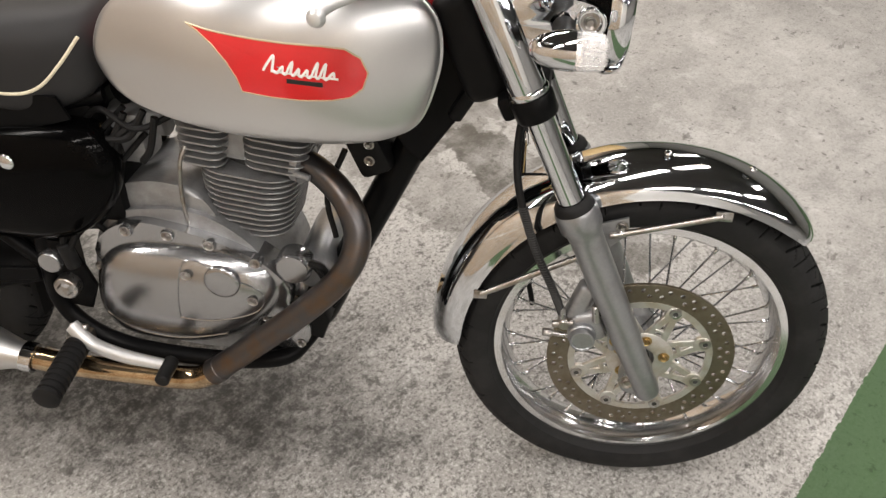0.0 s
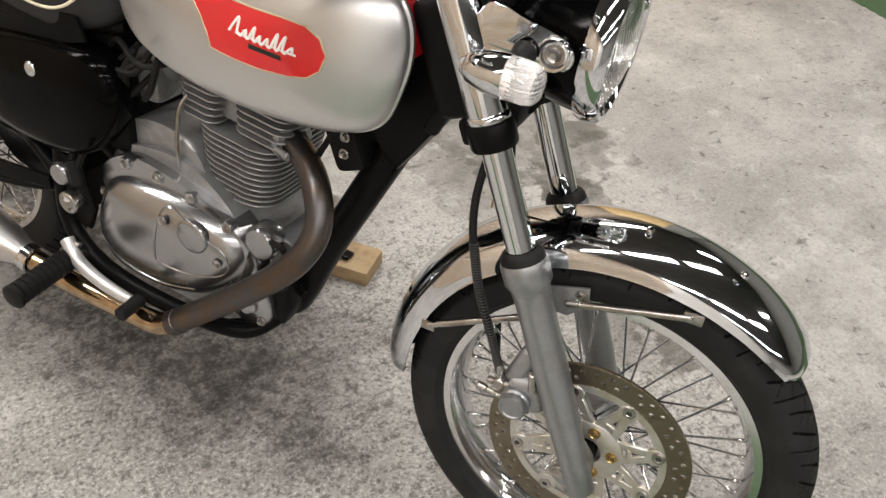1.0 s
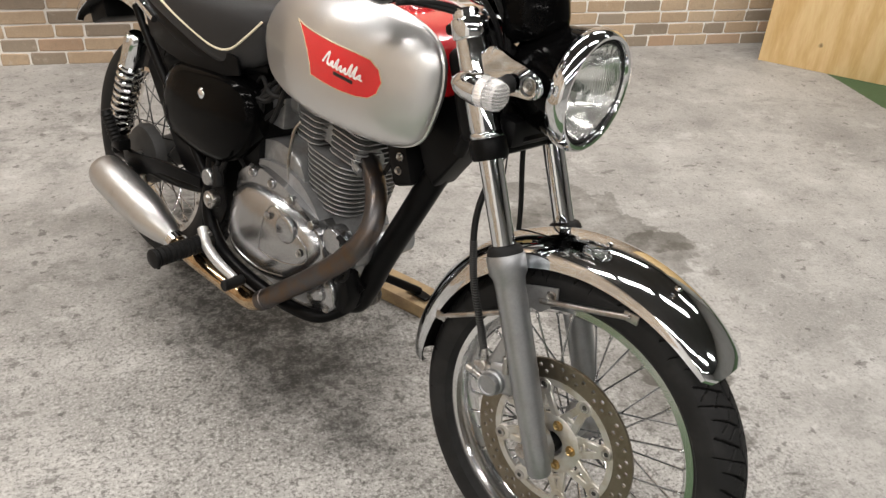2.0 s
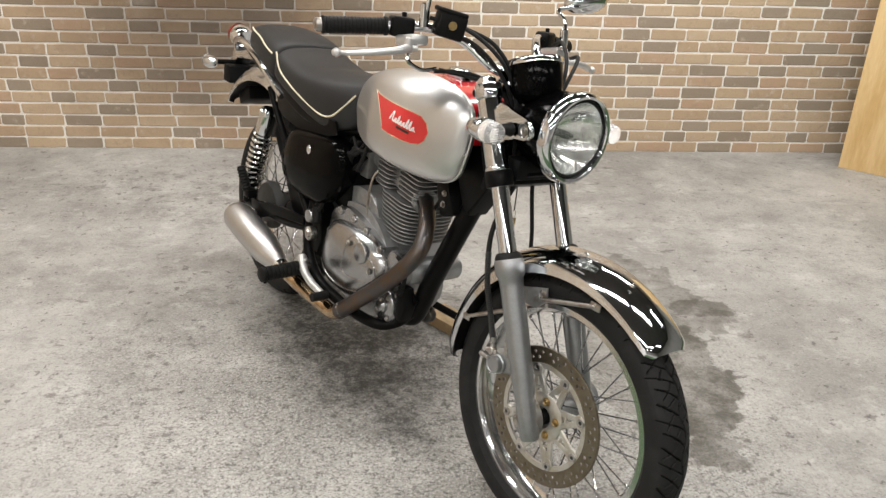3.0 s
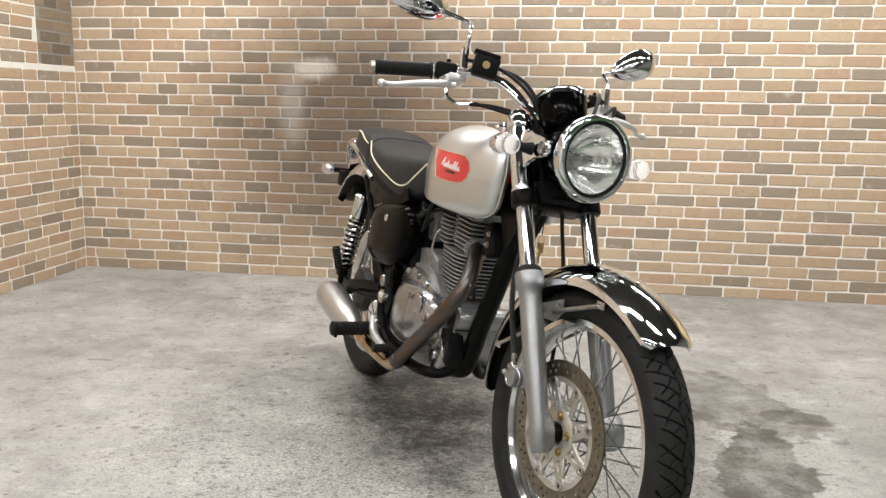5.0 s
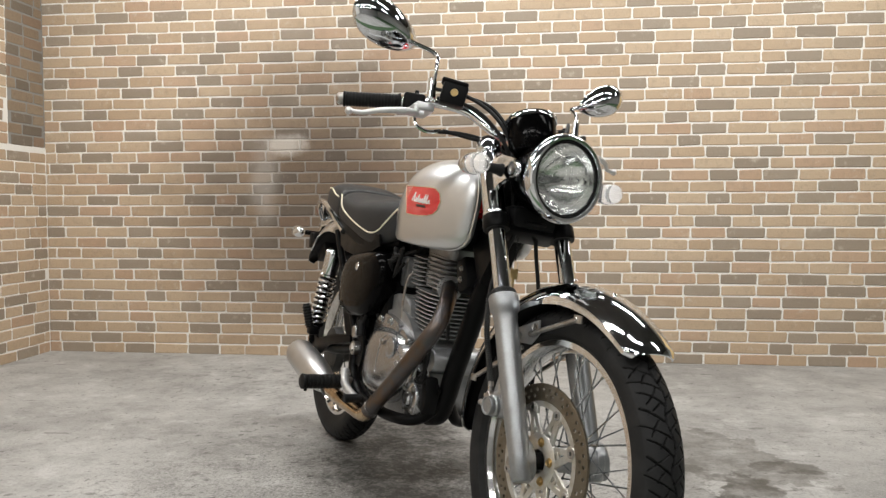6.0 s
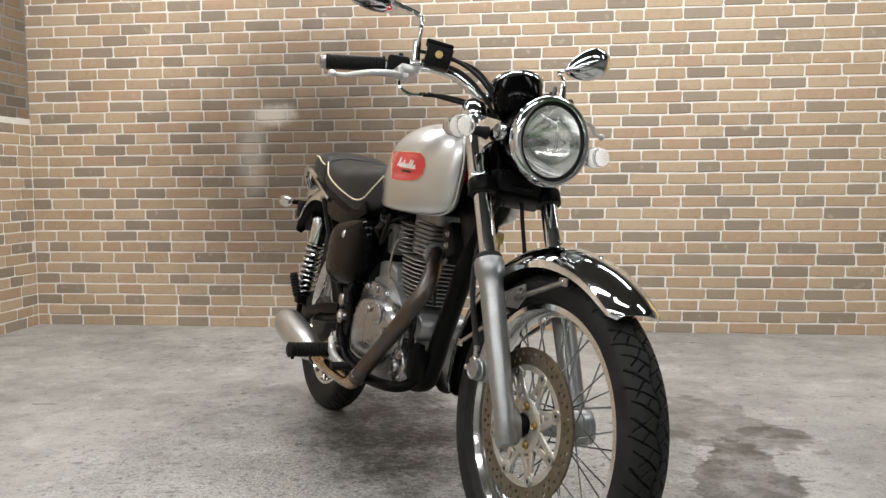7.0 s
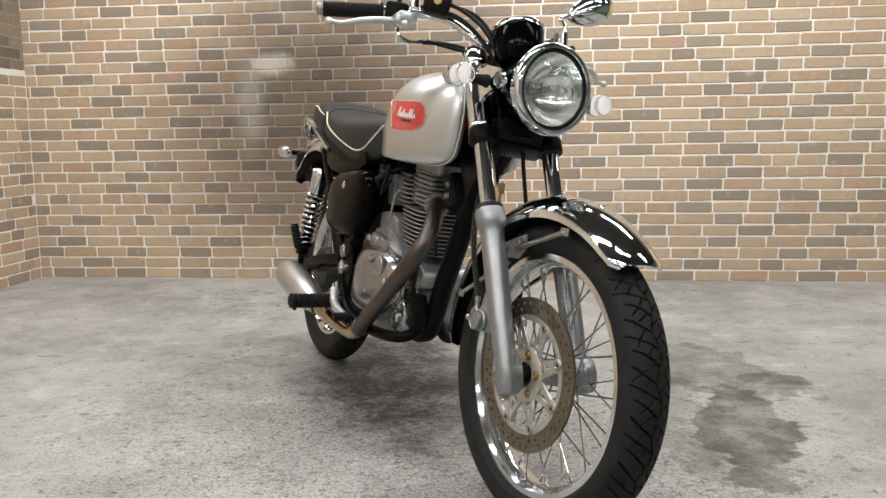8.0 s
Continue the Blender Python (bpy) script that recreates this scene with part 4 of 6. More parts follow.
key = part("ignition_key", merge(box_bm((0.002, 0.020, 0.024), (-0.225, -0.022, 0.672), 0.0008), box_bm((0.002, 0.007, 0.028), (-0.225, -0.022, 0.650), 0.0006)), BRASS, bike, "small brass key on a ring")
part("key_ring", lathe([(0.0095, -0.0008), (0.0110, 0.0), (0.0095, 0.0008)], (-0.225, -0.022, 0.692), (1, 0.3, 0), 24, closed=True), STEEL, key)
part("key_cord", sweep([(-0.225, -0.022, 0.702), (-0.228, -0.022, 0.740), (-0.232, -0.022, 0.770)], 0.0014, 6, 4), RUBBER, key)
part("lower_cover", box_bm((0.05, 0.12, 0.05), (-0.225, 0.0, 0.80), 0.012), PLASTIC, bike)
part("horn_bracket", slab([(-0.195, 0.79), (-0.24, 0.84), (-0.27, 0.77), (-0.235, 0.755)], -0.03, 0.03, 0.003), PLASTIC, bike)

# ---- handlebar and controls ----
BAR = [(-0.512, -0.383, 1.029), (-0.462, -0.250, 1.045), (-0.425, -0.165, 1.053), (-0.375, -0.110, 1.037), (-0.318, -0.065, 0.993), (-0.305, 0.0, 0.985)]
bar_full = BAR + [(x, -y, z) for x, y, z in BAR[-2::-1]]
part("handlebar", sweep(bar_full, 0.0111, 14, 8), CHROME, bike, "chrome tubular handlebar")
for side in (-1, 1):
    a, b = Vector((-0.512, side * 0.383, 1.029)), Vector((-0.462, side * 0.250, 1.045))
    d = (a - b).normalized()
    prof = [(0.0115, 0), (0.0200, 0.001), (0.0205, 0.006)]
    for k in range(16):
        prof += [(0.0168, 0.008 + k * 0.0076), (0.0178, 0.010 + k * 0.0076), (0.0178, 0.0142 + k * 0.0076), (0.0168, 0.0152 + k * 0.0076)]
    prof += [(0.0190, 0.132), (0.0185, 0.136), (0.0120, 0.137)]
    grip = part("grip", lathe(prof, b, d, 24), RUBBER, bike)
    part("bar_end", lathe([(0.012, 0.135), (0.0145, 0.138), (0.0145, 0.148), (0.010, 0.152), (0, 0.152)], b, d, 20), STEEL, grip)
    sw = Vector((-0.452, side * 0.222, 1.048))
    part("switch_box", box_bm((0.040, 0.052, 0.042), bevel=0.008, m=Matrix.Translation(sw) @ Matrix.Rotation(side * radians(20), 4, "Z"), segs=3), PLASTIC, bike)
    part("switch_button", rod(sw + Vector((0.0, 0.005, 0.018)), sw + Vector((-0.002, 0.005, 0.030)), 0.0055), PLASTIC, bike)
    piv = Vector((-0.392, side * 0.240, 1.012))
    tip = Vector((-0.418, side * 0.392, 0.988))
    perch = part("lever_perch", merge(box_bm((0.060, 0.045, 0.022), bevel=0.006, m=Matrix.Translation(piv + Vector((-0.020, -side * 0.020, 0.014))) @ Matrix.Rotation(radians(-12), 4, "Y"), segs=2),
                                      rod(piv + Vector((0, 0, -0.010)), piv + Vector((0, 0, 0.022)), 0.009)), LEVER, bike, "bright alloy lever perch")
    lever_line = [piv + Vector((0.006, -side * 0.018, 0.002)), piv, piv + Vector((0.018, side * 0.035, -0.004)), piv + Vector((0.012, side * 0.085, -0.012)), tip + Vector((0.006, -side * 0.03, 0.002)), tip]
    part("lever", merge(sweep(lever_line, [0.0075, 0.0095, 0.0085, 0.0068, 0.0056, 0.0050], 10, 5),
                        lathe([(0, -0.0095), (0.0064, -0.0072), (0.0095, 0), (0.0064, 0.0072), (0, 0.0095)], tip, (0, 1, 0), 16)), LEVER, perch, "bright alloy hand lever")
box_at = Vector((-0.368, -0.163, 1.068))
reservoir = part("brake_reservoir", box_bm((0.052, 0.060, 0.052), bevel=0.007, m=Matrix.Translation(box_at) @ Matrix.Rotation(radians(-24), 4, "Z") @ Matrix.Rotation(radians(-8), 4, "X"), segs=2), PLASTIC, bike)
part("reservoir_lid", box_bm((0.055, 0.063, 0.010), bevel=0.0045, m=Matrix.Translation(box_at + Vector((0, 0, 0.028))) @ Matrix.Rotation(radians(-24), 4, "Z") @ Matrix.Rotation(radians(-8), 4, "X")), PLASTIC, reservoir)
part("sight_glass", lathe([(0.009, 0), (0.008, 0.002), (0, 0.002)], box_at + Vector((0.0240, -0.0107, 0.002)), (0.914, -0.407, 0), 16), BRASS, reservoir)

MIRRORS = [(-1, Vector((-0.410, -0.336, 1.200)), Vector((-0.400, -0.203, 1.075)), Vector((-0.412, -0.203, 1.165))),
           (1, Vector((-0.414, 0.309, 1.163)), Vector((-0.379, 0.212, 1.055)), Vector((-0.425, 0.222, 1.125)))]
for side, head, base, bend in MIRRORS:
    joint = head + Vector((0.012, -side * 0.058, -0.025))
    stalk = part("mirror_stalk", merge(sweep([base, base.lerp(bend, 0.6) + Vector((0.012, 0, 0.004)), bend, joint], 0.0052, 10, 8), rod(base + Vector((0, 0, -0.02)), base + Vector((-0.006, 0, 0.03)), 0.0105)), CHROME, bike)
    out = Vector((0.93, -side * 0.22, -0.22)).normalized()
    upw = (Vector((0, 0, 1)) - out * out.z).normalized()
    acr = upw.cross(out)
    tilt = radians(-14 if side < 0 else 26)
    acr, upw = acr * math.cos(tilt) + upw * math.sin(tilt), upw * math.cos(tilt) - acr * math.sin(tilt)
    rings = []
    for depth, k in [(-0.010, 0.0), (-0.010, 0.96), (-0.004, 1.0), (0.006, 0.97), (0.020, 0.80), (0.030, 0.55), (0.036, 0.28), (0.038, 0.02)]:
        ring = []
        for a in np.linspace(0, 2 * math.pi, 32, endpoint=False):
            w = (0.097 if side < 0 else 0.066) * math.cos(a)
            h = ((0.050 if side < 0 else 0.041) + 0.010 * math.cos(a) * side) * math.sin(a)
            ring.append(head + acr * (w * max(k, 0.01)) + upw * (h * max(k, 0.01)) + out * depth)
        rings.append(ring)
    shell = part("mirror_shell", loft(rings), CHROME, stalk, "chrome teardrop mirror")
    glass_rings = [[head + acr * ((0.088 if side < 0 else 0.060) * math.cos(a) * k) + upw * (((0.043 if side < 0 else 0.034) + 0.008 * math.cos(a) * side) * math.sin(a) * k) - out * 0.0112 for a in np.linspace(0, 2 * math.pi, 32, endpoint=False)] for k in (1.0, 0.02)]
    part("mirror_glass", loft(glass_rings), MIRROR, shell)

CABLES = [[(-0.366, -0.195, 0.974), (-0.345, -0.140, 0.978), (-0.32, -0.095, 0.970), (-0.28, -0.06, 0.94), (-0.26, -0.03, 0.85)],
          [(-0.36, -0.145, 1.07), (-0.31, -0.09, 1.045), (-0.26, -0.06, 0.98), (-0.245, -0.05, 0.90), (-0.235, -0.04, 0.80)],
          [(-0.362, -0.185, 0.978), (-0.340, -0.130, 0.972), (-0.31, -0.09, 0.962), (-0.27, -0.045, 0.93), (-0.27, -0.02, 0.84)],
          [(-0.43, 0.215, 1.04), (-0.34, 0.15, 1.06), (-0.26, 0.09, 1.02), (-0.23, 0.05, 0.95), (-0.24, 0.03, 0.82)],
          [(-0.385, 0.24, 1.02), (-0.30, 0.17, 1.03), (-0.24, 0.07, 0.96), (-0.25, 0.04, 0.84)]]
CABLES += [[(-0.40, -0.20, 1.078), (-0.345, -0.14, 1.066), (-0.285, -0.09, 1.020), (-0.255, -0.055, 0.95), (-0.25, -0.045, 0.86)],
           [(-0.385, -0.20, 1.055), (-0.338, -0.13, 1.042), (-0.290, -0.085, 0.995), (-0.265, -0.05, 0.93), (-0.26, -0.04, 0.85)]]
for line in CABLES:
    part("cable", sweep(line, 0.0046, 8, 8), RUBBER, bike)
part("cable_elbow", sweep([(-0.392, -0.243, 1.008), (-0.385, -0.240, 0.985), (-0.372, -0.215, 0.972), (-0.362, -0.185, 0.978)], 0.0045, 8, 6), CHROME, bike)

# the bars sweep back a little more than drawn, and the whole front end is turned to the left
STEER_AT = fork_at(0.6, 0) + Vector((-0.045, 0, -0.018))
STEER = Matrix.Translation((0, -0.008, 0)) @ Matrix.Translation(STEER_AT) @ Matrix.Rotation(radians(3.3), 4, AX) @ Matrix.Translation(-STEER_AT)
for ob in bike.children_recursive:
    if ob.data == SPOKE:
        ob.matrix_basis = STEER @ ob.matrix_basis
        continue
    if min(v.co.z for v in ob.data.vertices) > 0.93:
        for v in ob.data.vertices:
            v.co.x -= 0.055 * abs(v.co.y)
    ob.data.transform(STEER)

# ---- tank: a red spine between two bulged silver shells ----
SHELL = [(-0.836, 0.805), (-0.826, 0.762), (-0.790, 0.738), (-0.732, 0.727), (-0.635, 0.718), (-0.540, 0.712), (-0.460, 0.709), (-0.410, 0.713), (-0.377, 0.733), (-0.358, 0.778), (-0.347, 0.835), (-0.356, 0.884), (-0.390, 0.916),
         (-0.455, 0.934), (-0.55, 0.940), (-0.65, 0.929), (-0.745, 0.903), (-0.808, 0.862)]
SHELL_AT = (-0.600, 0.812)


def flank(x):
    """Half width of the tank along its length; it draws in at the rider's knees."""
    spread = [x + d for d in (-0.045, -0.03, -0.015, 0.0, 0.015, 0.03, 0.045)]
    return float(np.mean(np.interp(spread, [-0.84, -0.79, -0.745, -0.705, -0.665, -0.62, -0.55, -0.47, -0.41, -0.35], [0.100, 0.112, 0.124, 0.138, 0.149, 0.1555, 0.158, 0.155, 0.147, 0.136])))


def seam(x, z):
    """How far out the rim of a tank side lies: close to the spine in front and above, far out along the bottom."""
    low = min(max((0.775 - z) / 0.045, 0.0), 1.0)
    low = low * low * (3 - 2 * low)
    return 0.084 + low * (float(np.mean(np.interp([x - 0.03, x - 0.015, x, x + 0.015, x + 0.03], [-0.84, -0.78, -0.70, -0.62, -0.54, -0.46, -0.40, -0.34], [0.090, 0.106, 0.131, 0.139, 0.135, 0.117, 0.090, 0.078]))) - 0.084)


def shell_bm(side):
    rim = smooth_outline(SHELL, 5)
    rings = [[(SHELL_AT[0] + (x - SHELL_AT[0]) * k, side * (seam(x, z) + y), SHELL_AT[1] + (z - SHELL_AT[1]) * k) for x, z in rim] for k, y in [(1.002, -0.012), (1.014, -0.008), (1.014, -0.002), (1.000, 0.0)]]
    for k in [0.998, 0.995, 0.990, 0.984, 0.976, 0.966, 0.954, 0.94] + list(np.linspace(0.92, 0.01, 32)):
        ring = []
        for x, z in rim:
            d = Vector((x - SHELL_AT[0], z - SHELL_AT[1]))
            high = min(max(d.y / 0.110, 0.0), 1.0)
            n = 2.9 - 0.8 * high
            px, pz = SHELL_AT[0] + d.x * k, SHELL_AT[1] + d.y * k
            edge = seam(x, z)
            ring.append((px, side * (edge + max(flank(px) - edge, 0.002) * (1 - k ** n) ** (0.52 + 0.06 * high)), pz))
        rings.append(ring)
    return loft(rings)


spine = smooth_outline([(SHELL_AT[0] + (x - SHELL_AT[0]) * 0.985, max(SHELL_AT[1] + (z - SHELL_AT[1]) * 0.985, 0.785 + 0.3 * max(0.0, x + 0.45))) for x, z in SHELL], 5)
tank = part("fuel_tank", slab(spine, -0.080, 0.080, 0.010), RED, bike, "red fuel tank with bulged silver sides", 50)
part("tank_floor", slab([(-0.80, 0.79), (-0.79, 0.735), (-0.62, 0.712), (-0.47, 0.716), (-0.42, 0.745), (-0.40, 0.79)], -0.078, 0.078, 0.004), FRAME_BLACK, tank)
shells = {side: part("tank_shell", shell_bm(side), SILVER, tank, "silver metallic tank side with a knee recess", 50) for side in (-1, 1)}
SKINS = {}
for side, ob in shells.items():
    _bm = bmesh.new()
    _bm.from_mesh(ob.data)
    SKINS[side] = BVHTree.FromBMesh(_bm)
    _bm.free()


def on_tank(x, z, side, lift):
    hit, normal, _, _ = SKINS[side].ray_cast(Vector((x, side * 0.5, z)), Vector((0, -side, 0)))
    return (hit + normal * (lift if normal.y * side > 0 else -lift)) if hit else Vector((x, side * 0.16, z))


def decal(outline, side, lift, inset=1.0, cuts=7):
    """A thin shape laid on the tank's flank: rings from its rim to its middle."""
    cx = sum(p[0] for p in outline) / len(outline)
    cz = sum(p[1] for p in outline) / len(outline)
    rings = []
    for k in np.linspace(1.0, 0.02, cuts):
        rings.append([on_tank(cx + (x - cx) * k * inset, cz + (z - cz) * k * inset, side, lift) for x, z in outline])
    rings.insert(0, [on_tank(cx + (x - cx) * inset, cz + (z - cz) * inset, side, -0.001) for x, z in outline])
    return loft(rings, caps=False)


BADGE = [(-0.672, 0.872), (-0.64, 0.868), (-0.59, 0.865), (-0.54, 0.862), (-0.49, 0.860), (-0.462, 0.857), (-0.442, 0.845), (-0.433, 0.825), (-0.440, 0.804), (-0.456, 0.792), (-0.48, 0.788),
         (-0.52, 0.787), (-0.56, 0.789), (-0.598, 0.793), (-0.604, 0.812), (-0.616, 0.832), (-0.634, 0.851), (-0.655, 0.865)]
BADGE = [(a[0] + (b[0] - a[0]) * k / 3, a[1] + (b[1] - a[1]) * k / 3) for a, b in zip(BADGE, BADGE[1:] + BADGE[:1]) for k in range(3)]
for side in (-1, 1):
    badge = part("badge_panel", decal(BADGE, side, 0.0012), RED, tank, "red badge panel with a gold edge")
    part("pinstripe", sweep([on_tank(x, z, side, 0.0010) for x, z in BADGE], 0.0012, 6, 1, closed=True), GOLD_INK, badge)
    x, stroke = -0.566, []
    for w, h in [(0.017, 0.021), (0.010, 0.009), (0.009, 0.017), (0.009, 0.009), (0.010, 0.009), (0.009, 0.020), (0.009, 0.020), (0.013, 0.009)]:
        for u, v in [(0.0, 0.04), (0.22, 0.55), (0.50, 1.0), (0.62, 0.55), (0.70, 0.12)]:
            stroke.append(on_tank(x + w * u + 0.28 * h * v, 0.8255 - 0.10 * (x + 0.566) + h * v, side, 0.0016))
        x += w + 0.0012
    part("logo_swash", sweep(stroke, 0.0019, 6, 4), WHITE_INK, badge, "white swash emblem")
    part("logo_line", decal([(-0.556, 0.8245), (-0.470, 0.8165), (-0.470, 0.8195), (-0.556, 0.8275)], side, 0.0021, cuts=3), WHITE_INK, badge)
    part("maker_bar", decal([(-0.536, 0.811), (-0.490, 0.807), (-0.490, 0.813), (-0.536, 0.817)], side, 0.0021, cuts=3), BLACK_INK, badge)
cap = part("filler_cap", lathe([(0.043, 0), (0.043, 0.009), (0.039, 0.014), (0.031, 0.015), (0.029, 0.021), (0.024, 0.024), (0, 0.025)], (-0.520, 0, 0.936), (0, 0, 1), 36), CHROME, tank)

# ---- seat ----


def seat_rings(stations, steps=6):
    cols = [curve([(s[0], s[k], 0) for s in stations], steps) for k in (1, 2, 3)]
    half = curve([(0, 0, 0), (0.6, 0, 0), (0.90, 0.02, 0), (1.0, 0.15, 0), (1.0, 0.42, 0), (0.96, 0.66, 0), (0.86, 0.82, 0), (0.68, 0.93, 0), (0.4, 0.985, 0), (0, 1.0, 0)], 3)
    loop = [(p.x, p.y) for p in half] + [(-p.x, p.y) for p in half[-2:0:-1]]
    return [[(w.x, u * w.y, b.y + (t.y - b.y) * v) for u, v in loop] for w, b, t in zip(*cols)]


RIDER = [(-0.845, 0.040, 0.755, 0.800), (-0.855, 0.068, 0.735, 0.828), (-0.880, 0.090, 0.715, 0.846), (-0.940, 0.112, 0.700, 0.852), (-1.020, 0.126, 0.712, 0.850), (-1.110, 0.132, 0.738, 0.848), (-1.200, 0.132, 0.762, 0.862), (-1.255, 0.128, 0.780, 0.876), (-1.268, 0.112, 0.79, 0.871)]
PILLION = [(-1.266, 0.112, 0.782, 0.874), (-1.276, 0.126, 0.775, 0.886), (-1.320, 0.127, 0.785, 0.900), (-1.400, 0.120, 0.803, 0.910), (-1.480, 0.105, 0.820, 0.911), (-1.540, 0.084, 0.836, 0.901), (-1.572, 0.056, 0.852, 0.886), (-1.580, 0.025, 0.865, 0.875)]
seat = part("seat", loft(seat_rings(RIDER)), VINYL, bike, "black vinyl stepped dual seat with cream piping", 60)
part("pillion_pad", loft(seat_rings(PILLION)), VINYL, seat, "", 60)
for side in (-1, 1):
    line = [(-1.262, side * 0.124, 0.858), (-1.215, side * 0.133, 0.815), (-1.130, side * 0.134, 0.782), (-1.040, side * 0.128, 0.755), (-0.970, side * 0.119, 0.738), (-0.925, side * 0.109, 0.745), (-0.890, side * 0.095, 0.778), (-0.862, side * 0.077, 0.815)]
    part("piping", sweep(line, 0.0027, 8, 6), PIPING, seat)
    line = [(-1.285, side * 0.127, 0.850), (-1.330, side * 0.126, 0.862), (-1.400, side * 0.116, 0.882), (-1.480, side * 0.100, 0.889), (-1.540, side * 0.078, 0.890)]
    part("piping", sweep(line, 0.0027, 8, 6), PIPING, seat)
part("seat_base", loft(seat_rings([(-0.90, 0.07, 0.695, 0.74), (-0.96, 0.10, 0.685, 0.74), (-1.1, 0.118, 0.70, 0.77), (-1.25, 0.118, 0.745, 0.81), (-1.40, 0.108, 0.79, 0.84), (-1.53, 0.08, 0.83, 0.87)])), PLASTIC, seat)

# ---- side covers, frame ----
COVER = [(-1.190, 0.530), (-1.185, 0.600), (-1.140, 0.655), (-1.04, 0.676), (-0.93, 0.686), (-0.860, 0.676), (-0.832, 0.622), (-0.856, 0.548), (-0.920, 0.490), (-1.00, 0.472), (-1.10, 0.475), (-1.165, 0.495)]
for side in (-1, 1):
    out = smooth_outline(COVER, 5)
    cx, cz = -1.01, 0.580
    rings = []
    for y, k in [(0.055, 0.93), (0.085, 0.99), (0.100, 1.0), (0.113, 0.97), (0.123, 0.90), (0.130, 0.76), (0.134, 0.55), (0.136, 0.30), (0.1365, 0.02)]:
        rings.append([(cx + (x - cx) * k, side * y, cz + (z - cz) * k) for x, z in out])
    cover = part("side_cover", loft(rings), GLOSS_BLACK, bike, "gloss black oval side cover")
    part("cover_bolt", merge(lathe([(0, 0.007), (0.008, 0.006), (0.0125, 0.003), (0.014, 0.0)], (-0.992, side * 0.1315, 0.630), (0, side, 0), 24)), CHROME, cover)
F = [("spine", [(-0.345, 0, 0.83), (-0.50, 0, 0.80), (-0.72, 0, 0.76), (-0.86, 0, 0.70)], 0.024), ("down_tube", [(-0.330, 0, 0.785), (-0.372, 0, 0.705), (-0.448, 0, 0.545), (-0.510, 0, 0.412), (-0.545, 0, 0.325), (-0.575, 0, 0.276), (-0.64, 0, 0.256)], 0.0265)]
for name, line, r in F:
    part(name, sweep(line, r, 16, 6), FRAME_BLACK, bike)
part("head_tube", head_tube, FRAME_BLACK, bike)
part("wiring_loom", merge(box_bm((0.065, 0.13, 0.16), bevel=0.02, m=Matrix.Translation((-0.310, -0.004, 0.835)) @ Matrix.Rotation(radians(-24), 4, "Y"), segs=3),
                          sweep([(-0.24, -0.045, 0.93), (-0.27, -0.05, 0.85), (-0.30, -0.045, 0.78), (-0.33, -0.03, 0.72)], 0.012, 10, 6)), PLASTIC, bike)
gus = slab([(-0.300, 0.835), (-0.292, 0.775), (-0.330, 0.710), (-0.378, 0.635), (-0.405, 0.655), (-0.455, 0.745), (-0.44, 0.79), (-0.38, 0.84)], -0.032, 0.032, 0.006)
part("gusset", gus, FRAME_BLACK, bike)
for side in (-1, 1):
    part("cradle_tube", sweep([(-0.545, side * 0.008, 0.315), (-0.58, side * 0.05, 0.262), (-0.62, side * 0.095, 0.250), (-0.75, side * 0.112, 0.248), (-0.90, side * 0.112, 0.262), (-0.985, side * 0.108, 0.32), (-1.0, side * 0.10, 0.42), (-0.98, side * 0.085, 0.60), (-0.93, side * 0.06, 0.72)], 0.0155, 12, 6), FRAME_BLACK, bike)
    part("seat_rail", sweep([(-0.86, side * 0.05, 0.715), (-1.0, side * 0.09, 0.700), (-1.2, side * 0.095, 0.725), (-1.38, side * 0.095, 0.775), (-1.52, side * 0.085, 0.815)], 0.013, 12, 6), FRAME_BLACK, bike)
    part("rear_stay", sweep([(-1.005, side * 0.105, 0.42), (-1.12, side * 0.100, 0.52), (-1.25, side * 0.098, 0.64), (-1.34, side * 0.096, 0.735)], 0.0115, 12, 6), FRAME_BLACK, bike)
    part("swing_arm", sweep([(-1.00, side * 0.075, 0.385), (-1.15, side * 0.095, 0.355), (-1.30, side * 0.100, 0.340), (-1.440, side * 0.100, 0.330)], 0.0175, 12, 5), FRAME_BLACK, bike)
    tail_panel = slab([(-0.885, 0.700), (-0.98, 0.670), (-1.12, 0.665), (-1.200, 0.672), (-1.250, 0.690), (-1.270, 0.735), (-1.250, 0.785), (-1.22, 0.795), (-1.10, 0.765), (-0.97, 0.735), (-0.90, 0.735)], -0.003, 0.003, 0.001)
    bmesh.ops.translate(tail_panel, vec=(0, side * 0.108, 0), verts=tail_panel.verts)
    part("tail_panel", tail_panel, FRAME_BLACK, bike)
for side in (-1, 1):
    plate_bm = slab([(-1.01, 0.41), (-1.06, 0.49), (-1.15, 0.55), (-1.27, 0.66), (-1.30, 0.60), (-1.21, 0.49), (-1.14, 0.40), (-1.06, 0.375)], -0.004, 0.004, 0.002)
    bmesh.ops.translate(plate_bm, vec=(0, side * 0.088, 0), verts=plate_bm.verts)
    part("frame_gusset", plate_bm, FRAME_BLACK, bike)
part("mud_flap", slab([(-1.060, 0.27), (-1.052, 0.56), (-1.064, 0.56), (-1.072, 0.27)], -0.078, 0.078, 0.002), PLASTIC, bike)
part("chain_guard", slab([(-1.04, 0.40), (-1.10, 0.455), (-1.25, 0.45), (-1.36, 0.40), (-1.35, 0.36), (-1.20, 0.385), (-1.05, 0.375)], 0.066, 0.078, 0.003), FRAME_BLACK, bike)
part("air_box", box_bm((0.30, 0.12, 0.24), (-1.03, 0, 0.585), 0.02), PLASTIC, bike)
